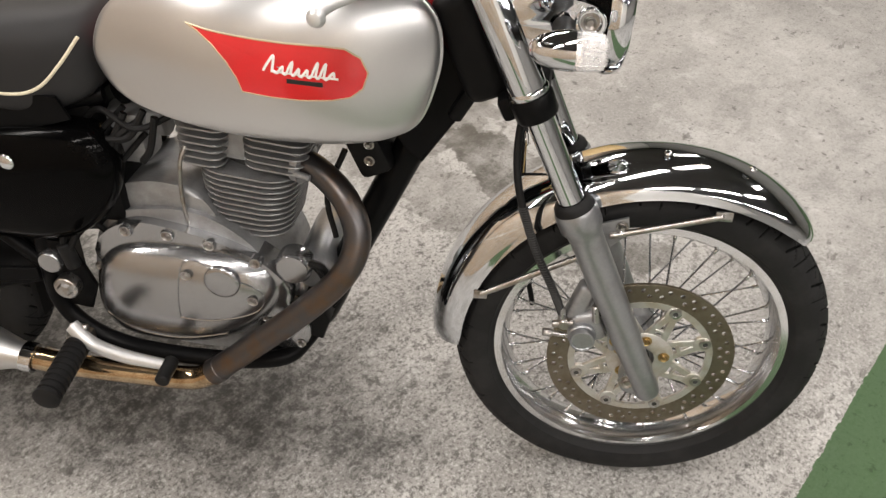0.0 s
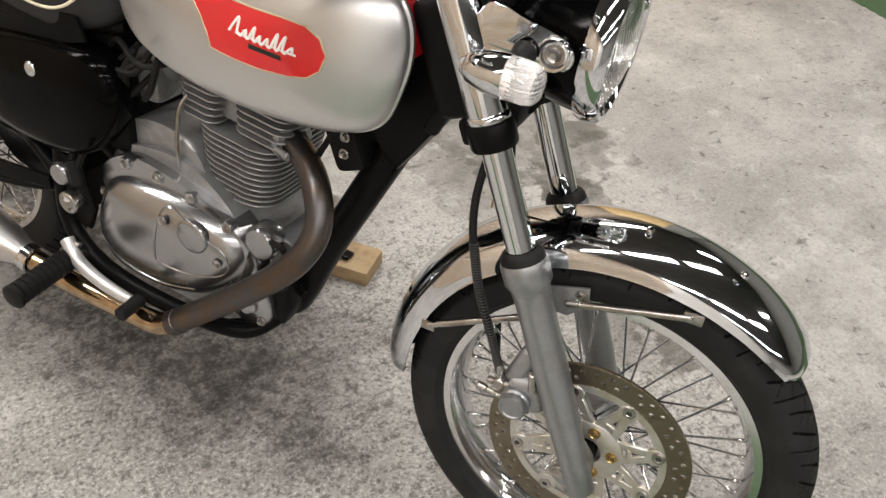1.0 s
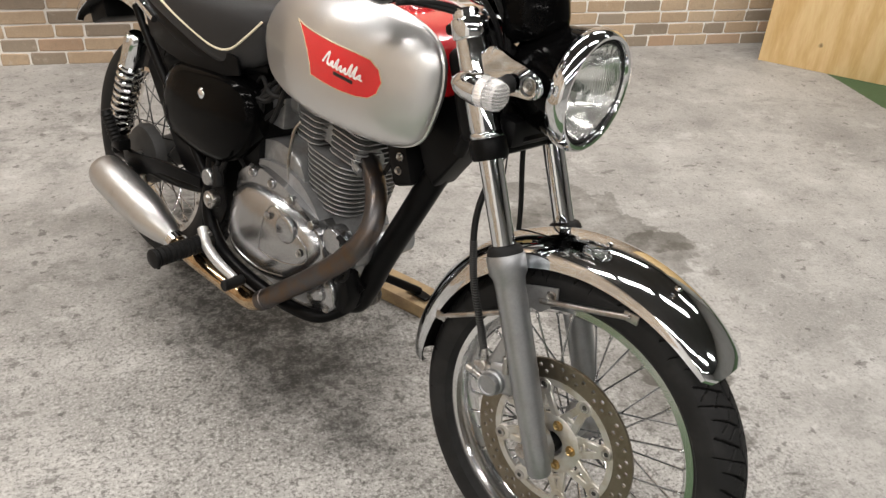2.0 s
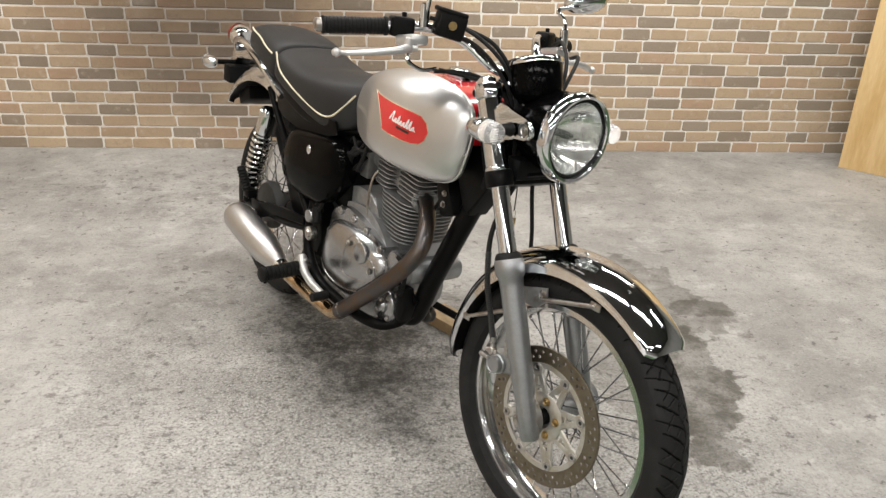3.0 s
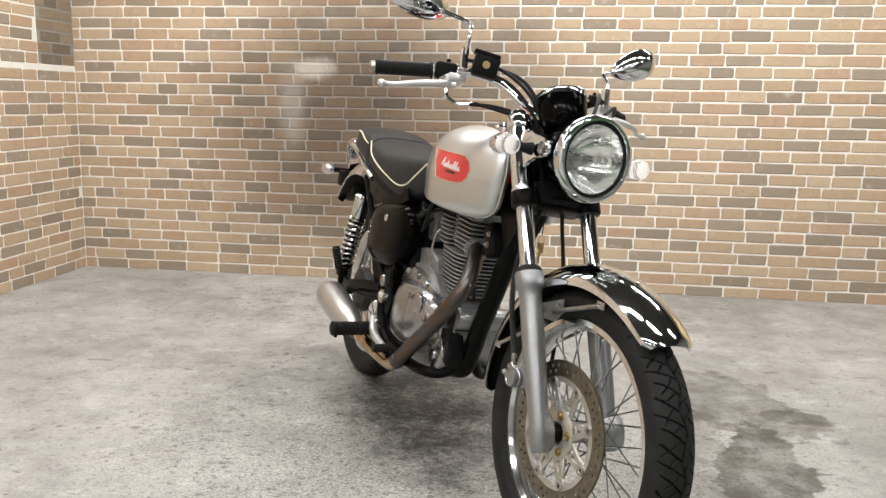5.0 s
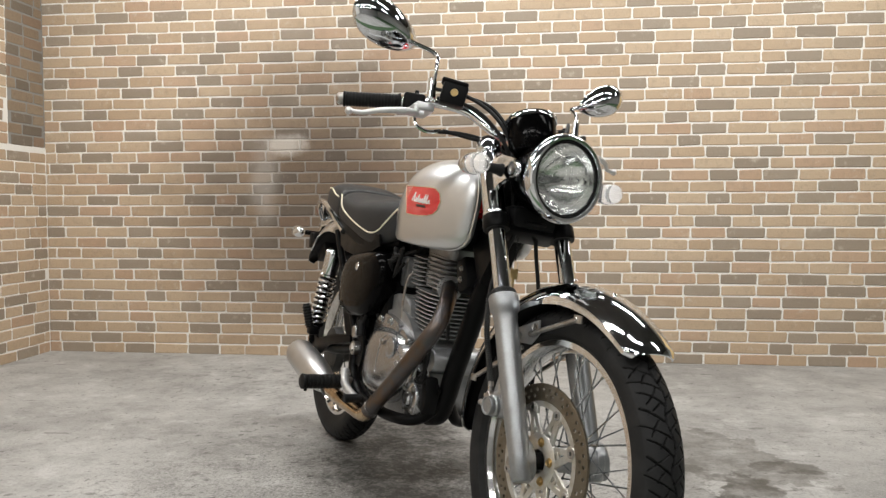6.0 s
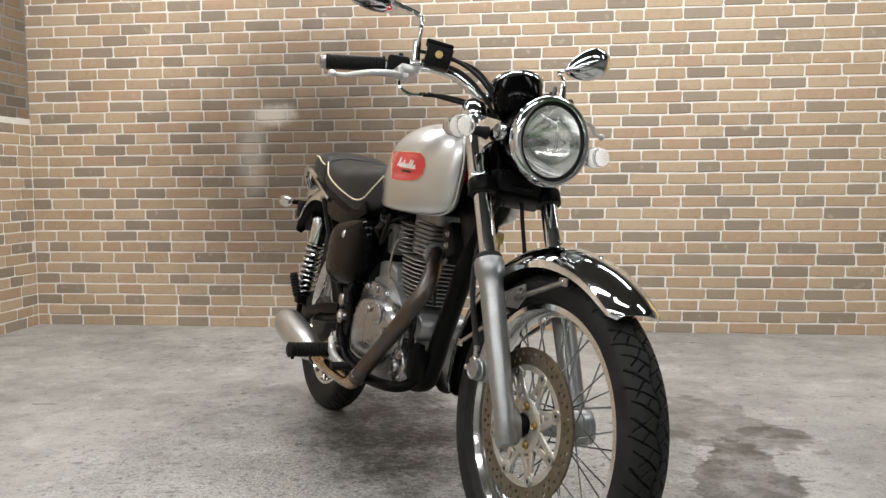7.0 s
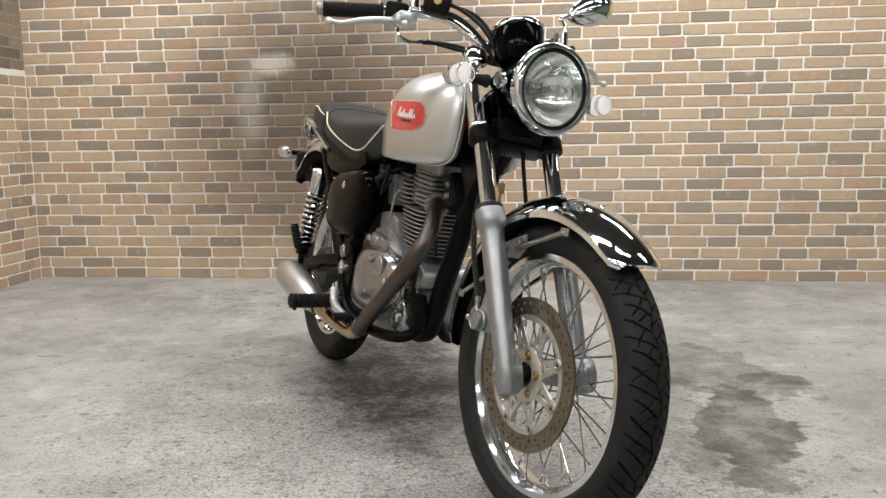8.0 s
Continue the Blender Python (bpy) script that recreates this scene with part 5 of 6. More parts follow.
part("battery_tray", box_bm((0.12, 0.15, 0.06), (-1.10, 0, 0.475), 0.01), PLASTIC, bike)

# ---- engine ----
CASE = [(-0.940, 0.360), (-0.930, 0.450), (-0.895, 0.520), (-0.820, 0.545), (-0.74, 0.545), (-0.680, 0.515), (-0.640, 0.475), (-0.612, 0.420), (-0.605, 0.335), (-0.64, 0.275), (-0.75, 0.255), (-0.87, 0.270), (-0.925, 0.310)]
engine = part("engine", slab(smooth_outline(CASE, 4), -0.085, 0.095, 0.012), CASTING_RAW, bike, "dull alloy single-cylinder engine with a finned barrel")
COVER_R = [(-0.938, 0.375), (-0.915, 0.448), (-0.868, 0.486), (-0.790, 0.496), (-0.704, 0.490), (-0.632, 0.468), (-0.604, 0.432), (-0.609, 0.392), (-0.642, 0.345), (-0.700, 0.303), (-0.787, 0.280), (-0.885, 0.284), (-0.930, 0.316)]
outline = smooth_outline(COVER_R, 5)
cx, cz = -0.775, 0.395
rings = [[(cx + (x - cx) * k, y, cz + (z - cz) * k) for x, z in outline] for y, k in [(-0.060, 1.01), (-0.084, 1.01), (-0.087, 1.0), (-0.098, 0.988), (-0.108, 0.955), (-0.117, 0.90), (-0.1245, 0.82), (-0.1300, 0.72), (-0.1340, 0.60), (-0.1370, 0.44), (-0.1388, 0.24), (-0.1392, 0.02)]]
clutch = part("clutch_cover", loft(rings), CASTING, engine, "polished alloy clutch cover")
COVER_SKIN = BVHTree.FromBMesh(loft(rings))


def on_cover(x, z, lift):
    hit = COVER_SKIN.ray_cast(Vector((x, -0.5, z)), Vector((0, 1, 0)))[0]
    return Vector((x, (hit.y if hit else -0.10) - lift, z))


PANEL = [(-0.759, 0.470), (-0.768, 0.426), (-0.773, 0.380), (-0.765, 0.366), (-0.713, 0.366), (-0.655, 0.379), (-0.632, 0.396), (-0.630, 0.421), (-0.642, 0.437), (-0.668, 0.450), (-0.719, 0.472), (-0.742, 0.478)]
panel_rim = smooth_outline(PANEL, 4)
part("cover_seam", sweep([on_cover(x, z, 0.0002) for x, z in panel_rim], 0.0017, 8, 1, closed=True), CASTING, clutch)
part("cover_boss", lathe([(0.030, 0.006), (0.030, -0.001), (0.028, -0.0035), (0.024, -0.0045), (0, -0.0050)], on_cover(-0.692, 0.448, 0.0015), (0, 1, 0), 40), CASTING, clutch)
part("cover_rib", sweep([on_cover(x, z, 0.0) for x, z in [(-0.915, 0.345), (-0.860, 0.320), (-0.780, 0.312), (-0.700, 0.330)]], 0.0026, 8, 5), CASTING, clutch)
for x, z, y in [(-0.750, 0.458, -0.1385), (-0.645, 0.412, -0.1310), (-0.905, 0.325, -0.100), (-0.83, 0.296, -0.100), (-0.74, 0.300, -0.102), (-0.918, 0.43, -0.103)]:
    part("case_bolt", bolt_bm(Vector((x, y + 0.001, z)), (0, -1, 0), 0.0065, 0.005), STEEL, clutch)
terrace = part("cover_flange", slab(smooth_outline([(-0.925, 0.445), (-0.900, 0.498), (-0.845, 0.528), (-0.775, 0.523), (-0.700, 0.504), (-0.635, 0.474), (-0.594, 0.430), (-0.592, 0.385), (-0.63, 0.345), (-0.72, 0.36), (-0.85, 0.40)], 4), -0.104, -0.05, 0.014, segs=4), CASTING, engine)
for x, z in [(-0.855, 0.512), (-0.785, 0.511), (-0.716, 0.500), (-0.642, 0.474)]:
    part("boss", lathe([(0.0115, 0.0), (0.0115, -0.012), (0.010, -0.0145), (0, -0.0145)], (x, -0.0945, z), (0, 1, 0), 18), CASTING, terrace)
    part("case_bolt", bolt_bm(Vector((x, -0.108, z)), (0, -1, 0), 0.0062, 0.005), STEEL, terrace)
mount = part("engine_mount", slab([(-0.548, 0.365), (-0.520, 0.345), (-0.560, 0.285), (-0.610, 0.265), (-0.640, 0.280), (-0.600, 0.330)], -0.036, -0.029, 0.002), FRAME_BLACK, bike)
for x, z in ((-0.562, 0.330), (-0.590, 0.290)):
    part("mount_bolt", bolt_bm(Vector((x, -0.036, z)), (0, -1, 0), 0.009, 0.006), STEEL, mount)
part("top_case", slab(smooth_outline([(-0.905, 0.515), (-0.895, 0.560), (-0.83, 0.590), (-0.755, 0.585), (-0.715, 0.545), (-0.73, 0.52)], 4), -0.075, 0.075, 0.010), CASTING_RAW, engine)
TILT = Vector((0.10, 0, 0.995)).normalized()
CYL = Vector((-0.668, 0.016, 0.525))
# the core's dark colour stands in for shade deep between the fins
part("barrel", lathe([(0.056, -0.03), (0.056, 0.115), (0, 0.115)], CYL, TILT, 32), CASTING_DARK, engine)


def fin_bm(s, hx, hy, corner, thick=0.0030, dx=0.0):
    o = CYL + TILT * s + Vector((dx, 0, 0))
    pts = []
    for sx, sy, a0 in [(1, 1, 0), (-1, 1, 90), (-1, -1, 180), (1, -1, 270)]:
        for a in np.linspace(a0, a0 + 90, 6):
            pts.append((sx * (hx - corner) + corner * math.cos(radians(a)), sy * (hy - corner) + corner * math.sin(radians(a))))
    bm = slab(pts, -thick / 2, thick / 2, 0.001, "xy", 1)
    bmesh.ops.transform(bm, matrix=Matrix.Translation(o) @ Matrix.Rotation(math.atan2(TILT.x, TILT.z), 4, "Y"), verts=bm.verts)
    return bm


for k in range(-2, 9):
    w = 0.072 + 0.0012 * k
    part("cooling_fin", fin_bm(-0.002 + k * 0.0115, w, w + 0.010, 0.045), CASTING_RAW, engine)
part("cylinder_head", merge(fin_bm(0.150, 0.066, 0.066, 0.02, 0.085)), CASTING_RAW, engine)
for k in range(7):
    part("cooling_fin", fin_bm(0.106 + k * 0.0125, 0.036 + 0.001 * k, 0.090, 0.018, dx=-0.068), CASTING_RAW, engine)
    part("cooling_fin", fin_bm(0.106 + k * 0.0125, 0.050 + 0.001 * k, 0.090, 0.022, dx=0.050), CASTING_RAW, engine)
part("rocker_cover", fin_bm(0.212, 0.085, 0.062, 0.03, 0.045), CASTING_RAW, engine)
part("exhaust_flange", merge(lathe([(0.024, 0.0), (0.034, 0.0), (0.034, 0.012), (0.024, 0.014)], (-0.575, -0.035, 0.632), (0.9, -0.25, -0.1), 28),
                             rod((-0.575, -0.067, 0.628), (-0.548, -0.075, 0.626), 0.0055)), CASTING_RAW, engine)
part("starter_motor", lathe([(0, -0.075), (0.030, -0.075), (0.0335, -0.070), (0.0335, -0.052), (0.0345, -0.050), (0.0345, 0.070), (0.0335, 0.072), (0.0335, 0.085), (0.029, 0.090), (0, 0.091)], (-0.556, 0.0, 0.440), (0, 1, 0), 36), SLIDER, engine, "pale round starter motor")
part("starter_end", lathe([(0, 0.004), (0.026, 0.003), (0.031, -0.004), (0.031, -0.03)], (-0.583, -0.098, 0.462), (0, -1, 0), 28), CASTING, engine)
part("oil_filter", lathe([(0, 0.01), (0.022, 0.008), (0.026, 0.0), (0.026, -0.06)], (-0.575, -0.075, 0.345), (0.4, -0.9, 0), 24), CASTING, engine)
part("magneto_cover", lathe([(0, 0.03), (0.06, 0.026), (0.078, 0.012), (0.080, 0.0)], (-0.70, 0.095, 0.405), (0, 1, 0), 40), CASTING, engine)
oil_pump = part("oil_pump_cover", slab(smooth_outline([(-0.650, 0.300), (-0.655, 0.345), (-0.625, 0.378), (-0.585, 0.372), (-0.562, 0.335), (-0.575, 0.292), (-0.615, 0.278)], 4), -0.060, -0.098, 0.006, segs=3), CASTING, engine)
for x, z in ((-0.640, 0.352), (-0.583, 0.358), (-0.580, 0.300), (-0.635, 0.300)):
    part("case_bolt", bolt_bm(Vector((x, -0.098, z)), (0, -1, 0), 0.0058, 0.006), STEEL, oil_pump)
part("filter_cap", lathe([(0, 0.012), (0.014, 0.011), (0.019, 0.006), (0.020, -0.004)], (-0.608, -0.098, 0.326), (0, -1, 0), 24), CASTING, oil_pump)
part("drain_plug", rod((-0.640, -0.060, 0.268), (-0.640, -0.060, 0.250), 0.012, 6), STEEL, engine)
part("pressure_switch", merge(rod((-0.562, -0.085, 0.395), (-0.545, -0.098, 0.388), 0.012, 14), sweep([(-0.545, -0.098, 0.388), (-0.528, -0.100, 0.405), (-0.535, -0.090, 0.445), (-0.560, -0.080, 0.470)], 0.005, 8, 6)), RUBBER, engine)
part("water_shield", slab([(-0.545, 0.30), (-0.530, 0.345), (-0.548, 0.395), (-0.572, 0.395), (-0.580, 0.31)], -0.085, -0.045, 0.006), PLASTIC, engine)
part("oil_line", sweep([(-0.755, -0.082, 0.520), (-0.757, -0.086, 0.57), (-0.752, -0.082, 0.635), (-0.745, -0.070, 0.66)], 0.0036, 8, 6), STEEL, engine)
# the engine sits low in the frame and a little to the left of its middle
for ob in [engine] + list(engine.children_recursive):
    ob.data.transform(Matrix.Translation((0, 0.018, -0.021)))
part("carburettor", merge(rod((-0.79, -0.0, 0.655), (-0.91, 0.0, 0.650), 0.028), box_bm((0.06, 0.065, 0.09), (-0.845, -0.01, 0.635), 0.012)), CASTING_RAW, bike, "grey alloy carburettor")
part("intake_boot", rod((-0.905, 0, 0.650), (-0.985, 0, 0.640), 0.032, 20), RUBBER, bike)
part("tool_box", box_bm((0.12, 0.15, 0.17), (-0.915, 0.0, 0.575), 0.02), PLASTIC, bike)
for line in [[(-0.86, -0.10, 0.665), (-0.90, -0.108, 0.58), (-0.945, -0.112, 0.50), (-0.965, -0.110, 0.43)], [(-0.82, -0.075, 0.70), (-0.855, -0.095, 0.63), (-0.895, -0.100, 0.56), (-0.945, -0.112, 0.46)],
             [(-0.79, -0.072, 0.705), (-0.815, -0.085, 0.665), (-0.86, -0.09, 0.655), (-0.92, -0.085, 0.60)], [(-0.77, -0.080, 0.700), (-0.782, -0.088, 0.650), (-0.80, -0.085, 0.625)]]:
    part("cable", sweep(line, 0.0058, 8, 6), RUBBER, bike)
part("brake_switch", rod((-0.955, -0.112, 0.470), (-0.945, -0.114, 0.425), 0.012, 14), RUBBER, bike)
part("choke_cable", sweep([(-0.80, -0.07, 0.685), (-0.835, -0.085, 0.66), (-0.85, -0.075, 0.60), (-0.875, -0.06, 0.57)], 0.007, 8, 6), RUBBER, bike)
for line in [[(-0.83, -0.055, 0.70), (-0.90, -0.085, 0.62), (-0.92, -0.09, 0.53), (-0.90, -0.07, 0.47)], [(-0.80, -0.06, 0.66), (-0.86, -0.08, 0.60), (-0.95, -0.10, 0.56), (-0.96, -0.09, 0.45)],
             [(-0.74, -0.05, 0.70), (-0.80, -0.085, 0.68), (-0.86, -0.07, 0.70), (-0.91, -0.05, 0.66)], [(-0.55, -0.095, 0.47), (-0.525, -0.09, 0.455), (-0.53, -0.08, 0.40), (-0.58, -0.07, 0.36)],
             [(-0.50, -0.02, 0.64), (-0.53, -0.03, 0.56), (-0.52, -0.03, 0.48)]]:
    part("cable", sweep(line, 0.005, 8, 6), RUBBER, bike)
reg = part("coil_bracket", box_bm((0.055, 0.090, 0.090), bevel=0.012, m=Matrix.Translation((-0.462, 0.0, 0.652)) @ Matrix.Rotation(radians(-24), 4, "Y")), PLASTIC, bike)
for z in (0.668, 0.640):
    part("coil_bolt", bolt_bm(Vector((-0.456, -0.046, z)), (0, -1, 0), 0.0058, 0.006), STEEL, reg)

# ---- exhaust ----
header_line = [(-0.585, -0.014, 0.611), (-0.545, -0.030, 0.607), (-0.494, -0.058, 0.575), (-0.470, -0.086, 0.522), (-0.490, -0.112, 0.465), (-0.564, -0.126, 0.385), (-0.660, -0.137, 0.300), (-0.715, -0.142, 0.252)]
exhaust = part("exhaust_pipe", sweep(header_line, 0.0218, 18, 8), HEADER, bike, "heat-stained brown exhaust header pipe")
part("rear_pipe", sweep([(-0.712, -0.142, 0.254), (-0.735, -0.144, 0.238), (-0.765, -0.146, 0.228), (-0.84, -0.150, 0.230), (-0.96, -0.157, 0.237), (-1.06, -0.160, 0.248)], 0.0205, 18, 8), HEADER_GOLD, exhaust, "golden tarnished exhaust pipe")
MUF_A, MUF_B = Vector((-1.050, -0.160, 0.247)), Vector((-1.395, -0.168, 0.306))
md = MUF_B - MUF_A
ml = md.length
part("silencer", lathe([(0.0225, -0.01), (0.024, 0.0), (0.026, 0.02), (0.038, 0.060), (0.0465, 0.105), (0.0500, 0.160), (0.0505, ml * 0.75), (0.049, ml - 0.03), (0.043, ml - 0.008), (0.034, ml), (0.022, ml), (0.020, ml - 0.03), (0, ml - 0.03)], MUF_A, md, 36), SATIN, exhaust, "satin silver silencer")
part("clamp_ring", lathe([(0.0232, -0.012), (0.0265, -0.012), (0.0265, 0.008), (0.0232, 0.008)], MUF_A, md, 28), CHROME, exhaust)
for k in (0.34, 0.62):
    part("band", lathe([(0.0508, -0.001), (0.0512, 0), (0.0508, 0.001)], MUF_A + md * k, md, 36), SATIN, exhaust)
part("pipe_joint", lathe([(0.0215, -0.012), (0.0235, -0.010), (0.0235, 0.010), (0.0215, 0.012)], (-0.714, -0.142, 0.2525), (-0.75, -0.05, -0.62), 24), HEADER, exhaust)

# ---- foot pegs, pedal, stand ----
for side in (-1, 1):
    a, b = Vector((-0.955, side * 0.150, 0.283)), Vector((-0.947, side * 0.272, 0.279))
    prof = [(0, 0), (0.0185, 0)]
    for k in range(9):
        prof += [(0.0185, 0.004 + k * 0.0125), (0.0215, 0.0055 + k * 0.0125), (0.0215, 0.0125 + k * 0.0125), (0.0185, 0.0140 + k * 0.0125)]
    prof += [(0.0225, 0.119), (0.0225, 0.126), (0.016, 0.130), (0, 0.130)]
    peg = part("foot_peg", lathe(prof, a, b - a, 18), RUBBER, bike, "ribbed black rubber foot peg")
    part("peg_bracket", merge(box_bm((0.040, 0.035, 0.030), a + Vector((0, side * -0.012, 0.002)), 0.006), rod(a + Vector((0, -side * 0.04, 0.004)), a, 0.013), rod(a + Vector((0.016, -side * 0.014, 0.026)), a + Vector((-0.016, -side * 0.014, 0.026)), 0.007)), STEEL, peg)
    part("peg_feeler", rod(b + Vector((0, -side * 0.010, -0.016)), b + Vector((0, -side * 0.010, -0.028)), 0.005), PLASTIC, peg)
    ra, rb = Vector((-1.352, side * 0.150, 0.395)), Vector((-1.372, side * 0.168, 0.475))
    rear_peg = part("rear_peg", lathe([(0.012, 0), (0.0150, 0.004)] + [(0.0128 + 0.0035 * (k % 2), 0.006 + k * 0.005) for k in range(15)] + [(0.012, 0.082), (0, 0.083)], ra, rb - ra, 16), RUBBER, bike, "folded ribbed rubber pillion peg")
    part("hanger", merge(slab([(-1.34, 0.36), (-1.17, 0.40), (-1.01, 0.42), (-1.01, 0.395), (-1.19, 0.365), (-1.30, 0.315), (-1.37, 0.335), (-1.385, 0.375)], side * 0.118 - 0.004, side * 0.118 + 0.004, 0.002), box_bm((0.04, 0.035, 0.03), ra + Vector((0, -side * 0.012, -0.008)), 0.006)), FRAME_BLACK, rear_peg)
pedal = part("brake_pedal", sweep([(-0.965, -0.140, 0.315), (-0.93, -0.150, 0.288), (-0.87, -0.158, 0.275), (-0.80, -0.160, 0.268)], [0.013, 0.0125, 0.0120, 0.010], 10, 6), LEVER, bike, "pale steel brake pedal")
part("pedal_pad", rod((-0.792, -0.145, 0.266), (-0.790, -0.196, 0.264), 0.0125, 16), RUBBER, pedal)
part("pivot_boss", merge(rod((-0.965, -0.09, 0.385), (-0.965, -0.128, 0.385), 0.021, 24), lathe([(0, 0.006), (0.010, 0.005), (0.014, 0)], (-0.965, -0.128, 0.385), (0, -1, 0), 6)), STEEL, bike)
part("frame_plug", lathe([(0, 0.006), (0.018, 0.005), (0.0215, 0.0), (0.0215, -0.02)], (-0.985, -0.117, 0.432), (0, -1, 0), 28), CASTING, bike)
part("bracket_plate", slab([(-1.02, 0.34), (-0.94, 0.33), (-0.92, 0.38), (-0.95, 0.47), (-1.01, 0.47)], -0.108, -0.098, 0.003), FRAME_BLACK, bike)

# ---- rear wheel, shock absorbers, rear mudguard, lamps ----
rear_wheel = part("rear_wheel", tyre_bm(REAR, 0.316, 0.226, 0.050), [TYRE, GROOVE], bike, "black rear road tyre")
part("rim", rim_bm(REAR, 0.222, 0.034), CHROME_WORN, rear_wheel)
part("hub", lathe([(0, -0.075), (0.075, -0.072), (0.082, -0.06), (0.082, -0.045), (0.05, -0.04), (0.04, 0.0), (0.05, 0.045), (0.06, 0.06), (0, 0.062)], REAR, (0, 1, 0), 36), CASTING_DARK, rear_wheel)
part("axle", rod(REAR + Vector((0, -0.128, 0)), REAR + Vector((0, 0.128, 0)), 0.011), STEEL, rear_wheel)
add_spokes(rear_wheel, REAR, 0.055, 0.044, 0.210, 36)
part("brake_arm", merge(rod(REAR + Vector((0.02, -0.082, -0.05)), REAR + Vector((0.03, -0.084, -0.14)), 0.008), rod(REAR + Vector((0.03, -0.084, -0.135)), (-1.0, -0.13, 0.24), 0.0042)), STEEL, rear_wheel)
for side in (-1, 1):
    top, low = Vector((-1.330, side * 0.104, 0.660)), Vector((-1.425, side * 0.114, 0.340))
    d = low - top
    length = d.length
    shock = part("shock_absorber", lathe([(0, -0.014), (0.018, -0.012), (0.025, -0.004), (0.0275, 0.010), (0.0275, 0.075), (0.031, 0.078), (0.031, 0.084), (0.010, 0.086)], top, d, 24), CHROME, bike, "rear shock absorber with a chrome spring")
    turns, pts = 9, []
    ax = d.normalized()
    u = ax.orthogonal().normalized()
    v = ax.cross(u)
    for k in range(turns * 14 + 1):
        a = 2 * math.pi * k / 14
        pts.append(top + ax * (0.086 + 0.170 * k / (turns * 14)) + (u * math.cos(a) + v * math.sin(a)) * 0.0270)
    part("spring", sweep(pts, 0.0060, 8, 1), RIM, shock)
    part("damper", lathe([(0.0095, 0.06), (0.0095, 0.15), (0.0165, 0.155), (0.0165, 0.252), (0.026, 0.256), (0.026, 0.268), (0.017, 0.272), (0.015, length - 0.012), (0.012, length + 0.006), (0, length + 0.008)], top, d, 20), FRAME_BLACK, shock)
    part("shock_bolt", merge(lathe([(0, 0.010), (0.007, 0.010), (0.011, 0.006), (0.012, 0)], top + Vector((0, side * 0.018, 0)), (0, side, 0), 16)), CHROME, shock)
part("inner_mudguard", slab([(-1.00, 0.40), (-1.00, 0.69), (-1.22, 0.72), (-1.32, 0.75), (-1.33, 0.695), (-1.24, 0.665), (-1.15, 0.62), (-1.085, 0.55), (-1.048, 0.485), (-1.028, 0.41)], -0.066, 0.066, 0.006), PLASTIC, bike)
rear_guard = part("rear_mudguard", guard_bm(Vector((-1.380, 0.0, 0.330)), [(66, 0.430, 0.088, 0.374), (78, 0.452, 0.096, 0.388), (92, 0.474, 0.100, 0.404), (106, 0.482, 0.100, 0.414), (120, 0.480, 0.098, 0.419), (132, 0.474, 0.094, 0.420), (138, 0.466, 0.086, 0.422), (140, 0.456, 0.060, 0.428)]),
                  [CHROME, FRAME_BLACK], bike, "chrome rear mudguard")
for side in (-1, 1):
    part("grab_strut", sweep([(-1.215, side * 0.118, 0.735), (-1.29, side * 0.122, 0.768), (-1.368, side * 0.122, 0.803), (-1.47, side * 0.116, 0.832), (-1.58, side * 0.100, 0.842), (-1.69, side * 0.070, 0.822), (-1.77, side * 0.03, 0.785)], 0.0105, 12, 6), CHROME, rear_guard)
    s = Vector((-1.838, side * 0.098, 0.722))
    rs = part("rear_indicator", lathe([(0, 0.040), (0.008, 0.038), (0.016, 0.030), (0.0225, 0.013), (0.0245, -0.004), (0.0245, -0.010), (0.021, -0.010)], s, (1, 0, 0), 28), CHROME, bike, "chrome bullet rear indicator")
    part("lens", lathe([(0.0238, -0.0102), (0.0246, -0.026), (0.021, -0.033), (0, -0.037)], s, (1, 0, 0), 28), LENS, rs)
    part("stalk", rod(s + Vector((0, -side * 0.012, 0)), s + Vector((0, -side * 0.085, 0)), 0.0095, 14), PLASTIC, rs)
tail = part("tail_lamp", lathe([(0, 0.052), (0.030, 0.050), (0.038, 0.040), (0.041, 0.010), (0.041, 0.0)], (-1.815, 0.0, 0.822), (1, 0, -0.12), 32), CHROME, bike, "chrome tail lamp with a red lens")
part("lens", lathe([(0.040, 0.0), (0.040, -0.020), (0.034, -0.032), (0, -0.036)], (-1.815, 0.0, 0.822), (1, 0, -0.12), 32), RED_GLASS, tail)
part("lamp_arm", slab([(-1.60, 0.800), (-1.80, 0.790), (-1.83, 0.72), (-1.80, 0.70), (-1.775, 0.755), (-1.60, 0.770)], -0.028, 0.028, 0.004), CHROME, tail)
plate = part("plate_holder", box_bm((0.090, 0.14, 0.045), bevel=0.006, m=Matrix.Translation((-1.600, 0, 0.655)) @ Matrix.Rotation(radians(-25), 4, "Y")), PLASTIC, bike)
part("lamp_bracket", box_bm((0.060, 0.13, 0.062), (-1.770, 0, 0.694), 0.008), PLASTIC, plate)
STAND = BIKE.inverted() @ Vector((1.440, 1.515, 0.047))
part("side_stand", merge(rod((-0.79, 0.115, 0.255), (STAND.x, STAND.y, STAND.z + 0.006), 0.0115, 14), box_bm((0.075, 0.030, 0.008), STAND, 0.003)), FRAME_BLACK, bike)
part("foot_rail", sweep([(-0.60, -0.06, 0.255), (-0.70, -0.112, 0.247), (-0.95, -0.122, 0.255)], 0.008, 10, 6), FRAME_BLACK, bike)


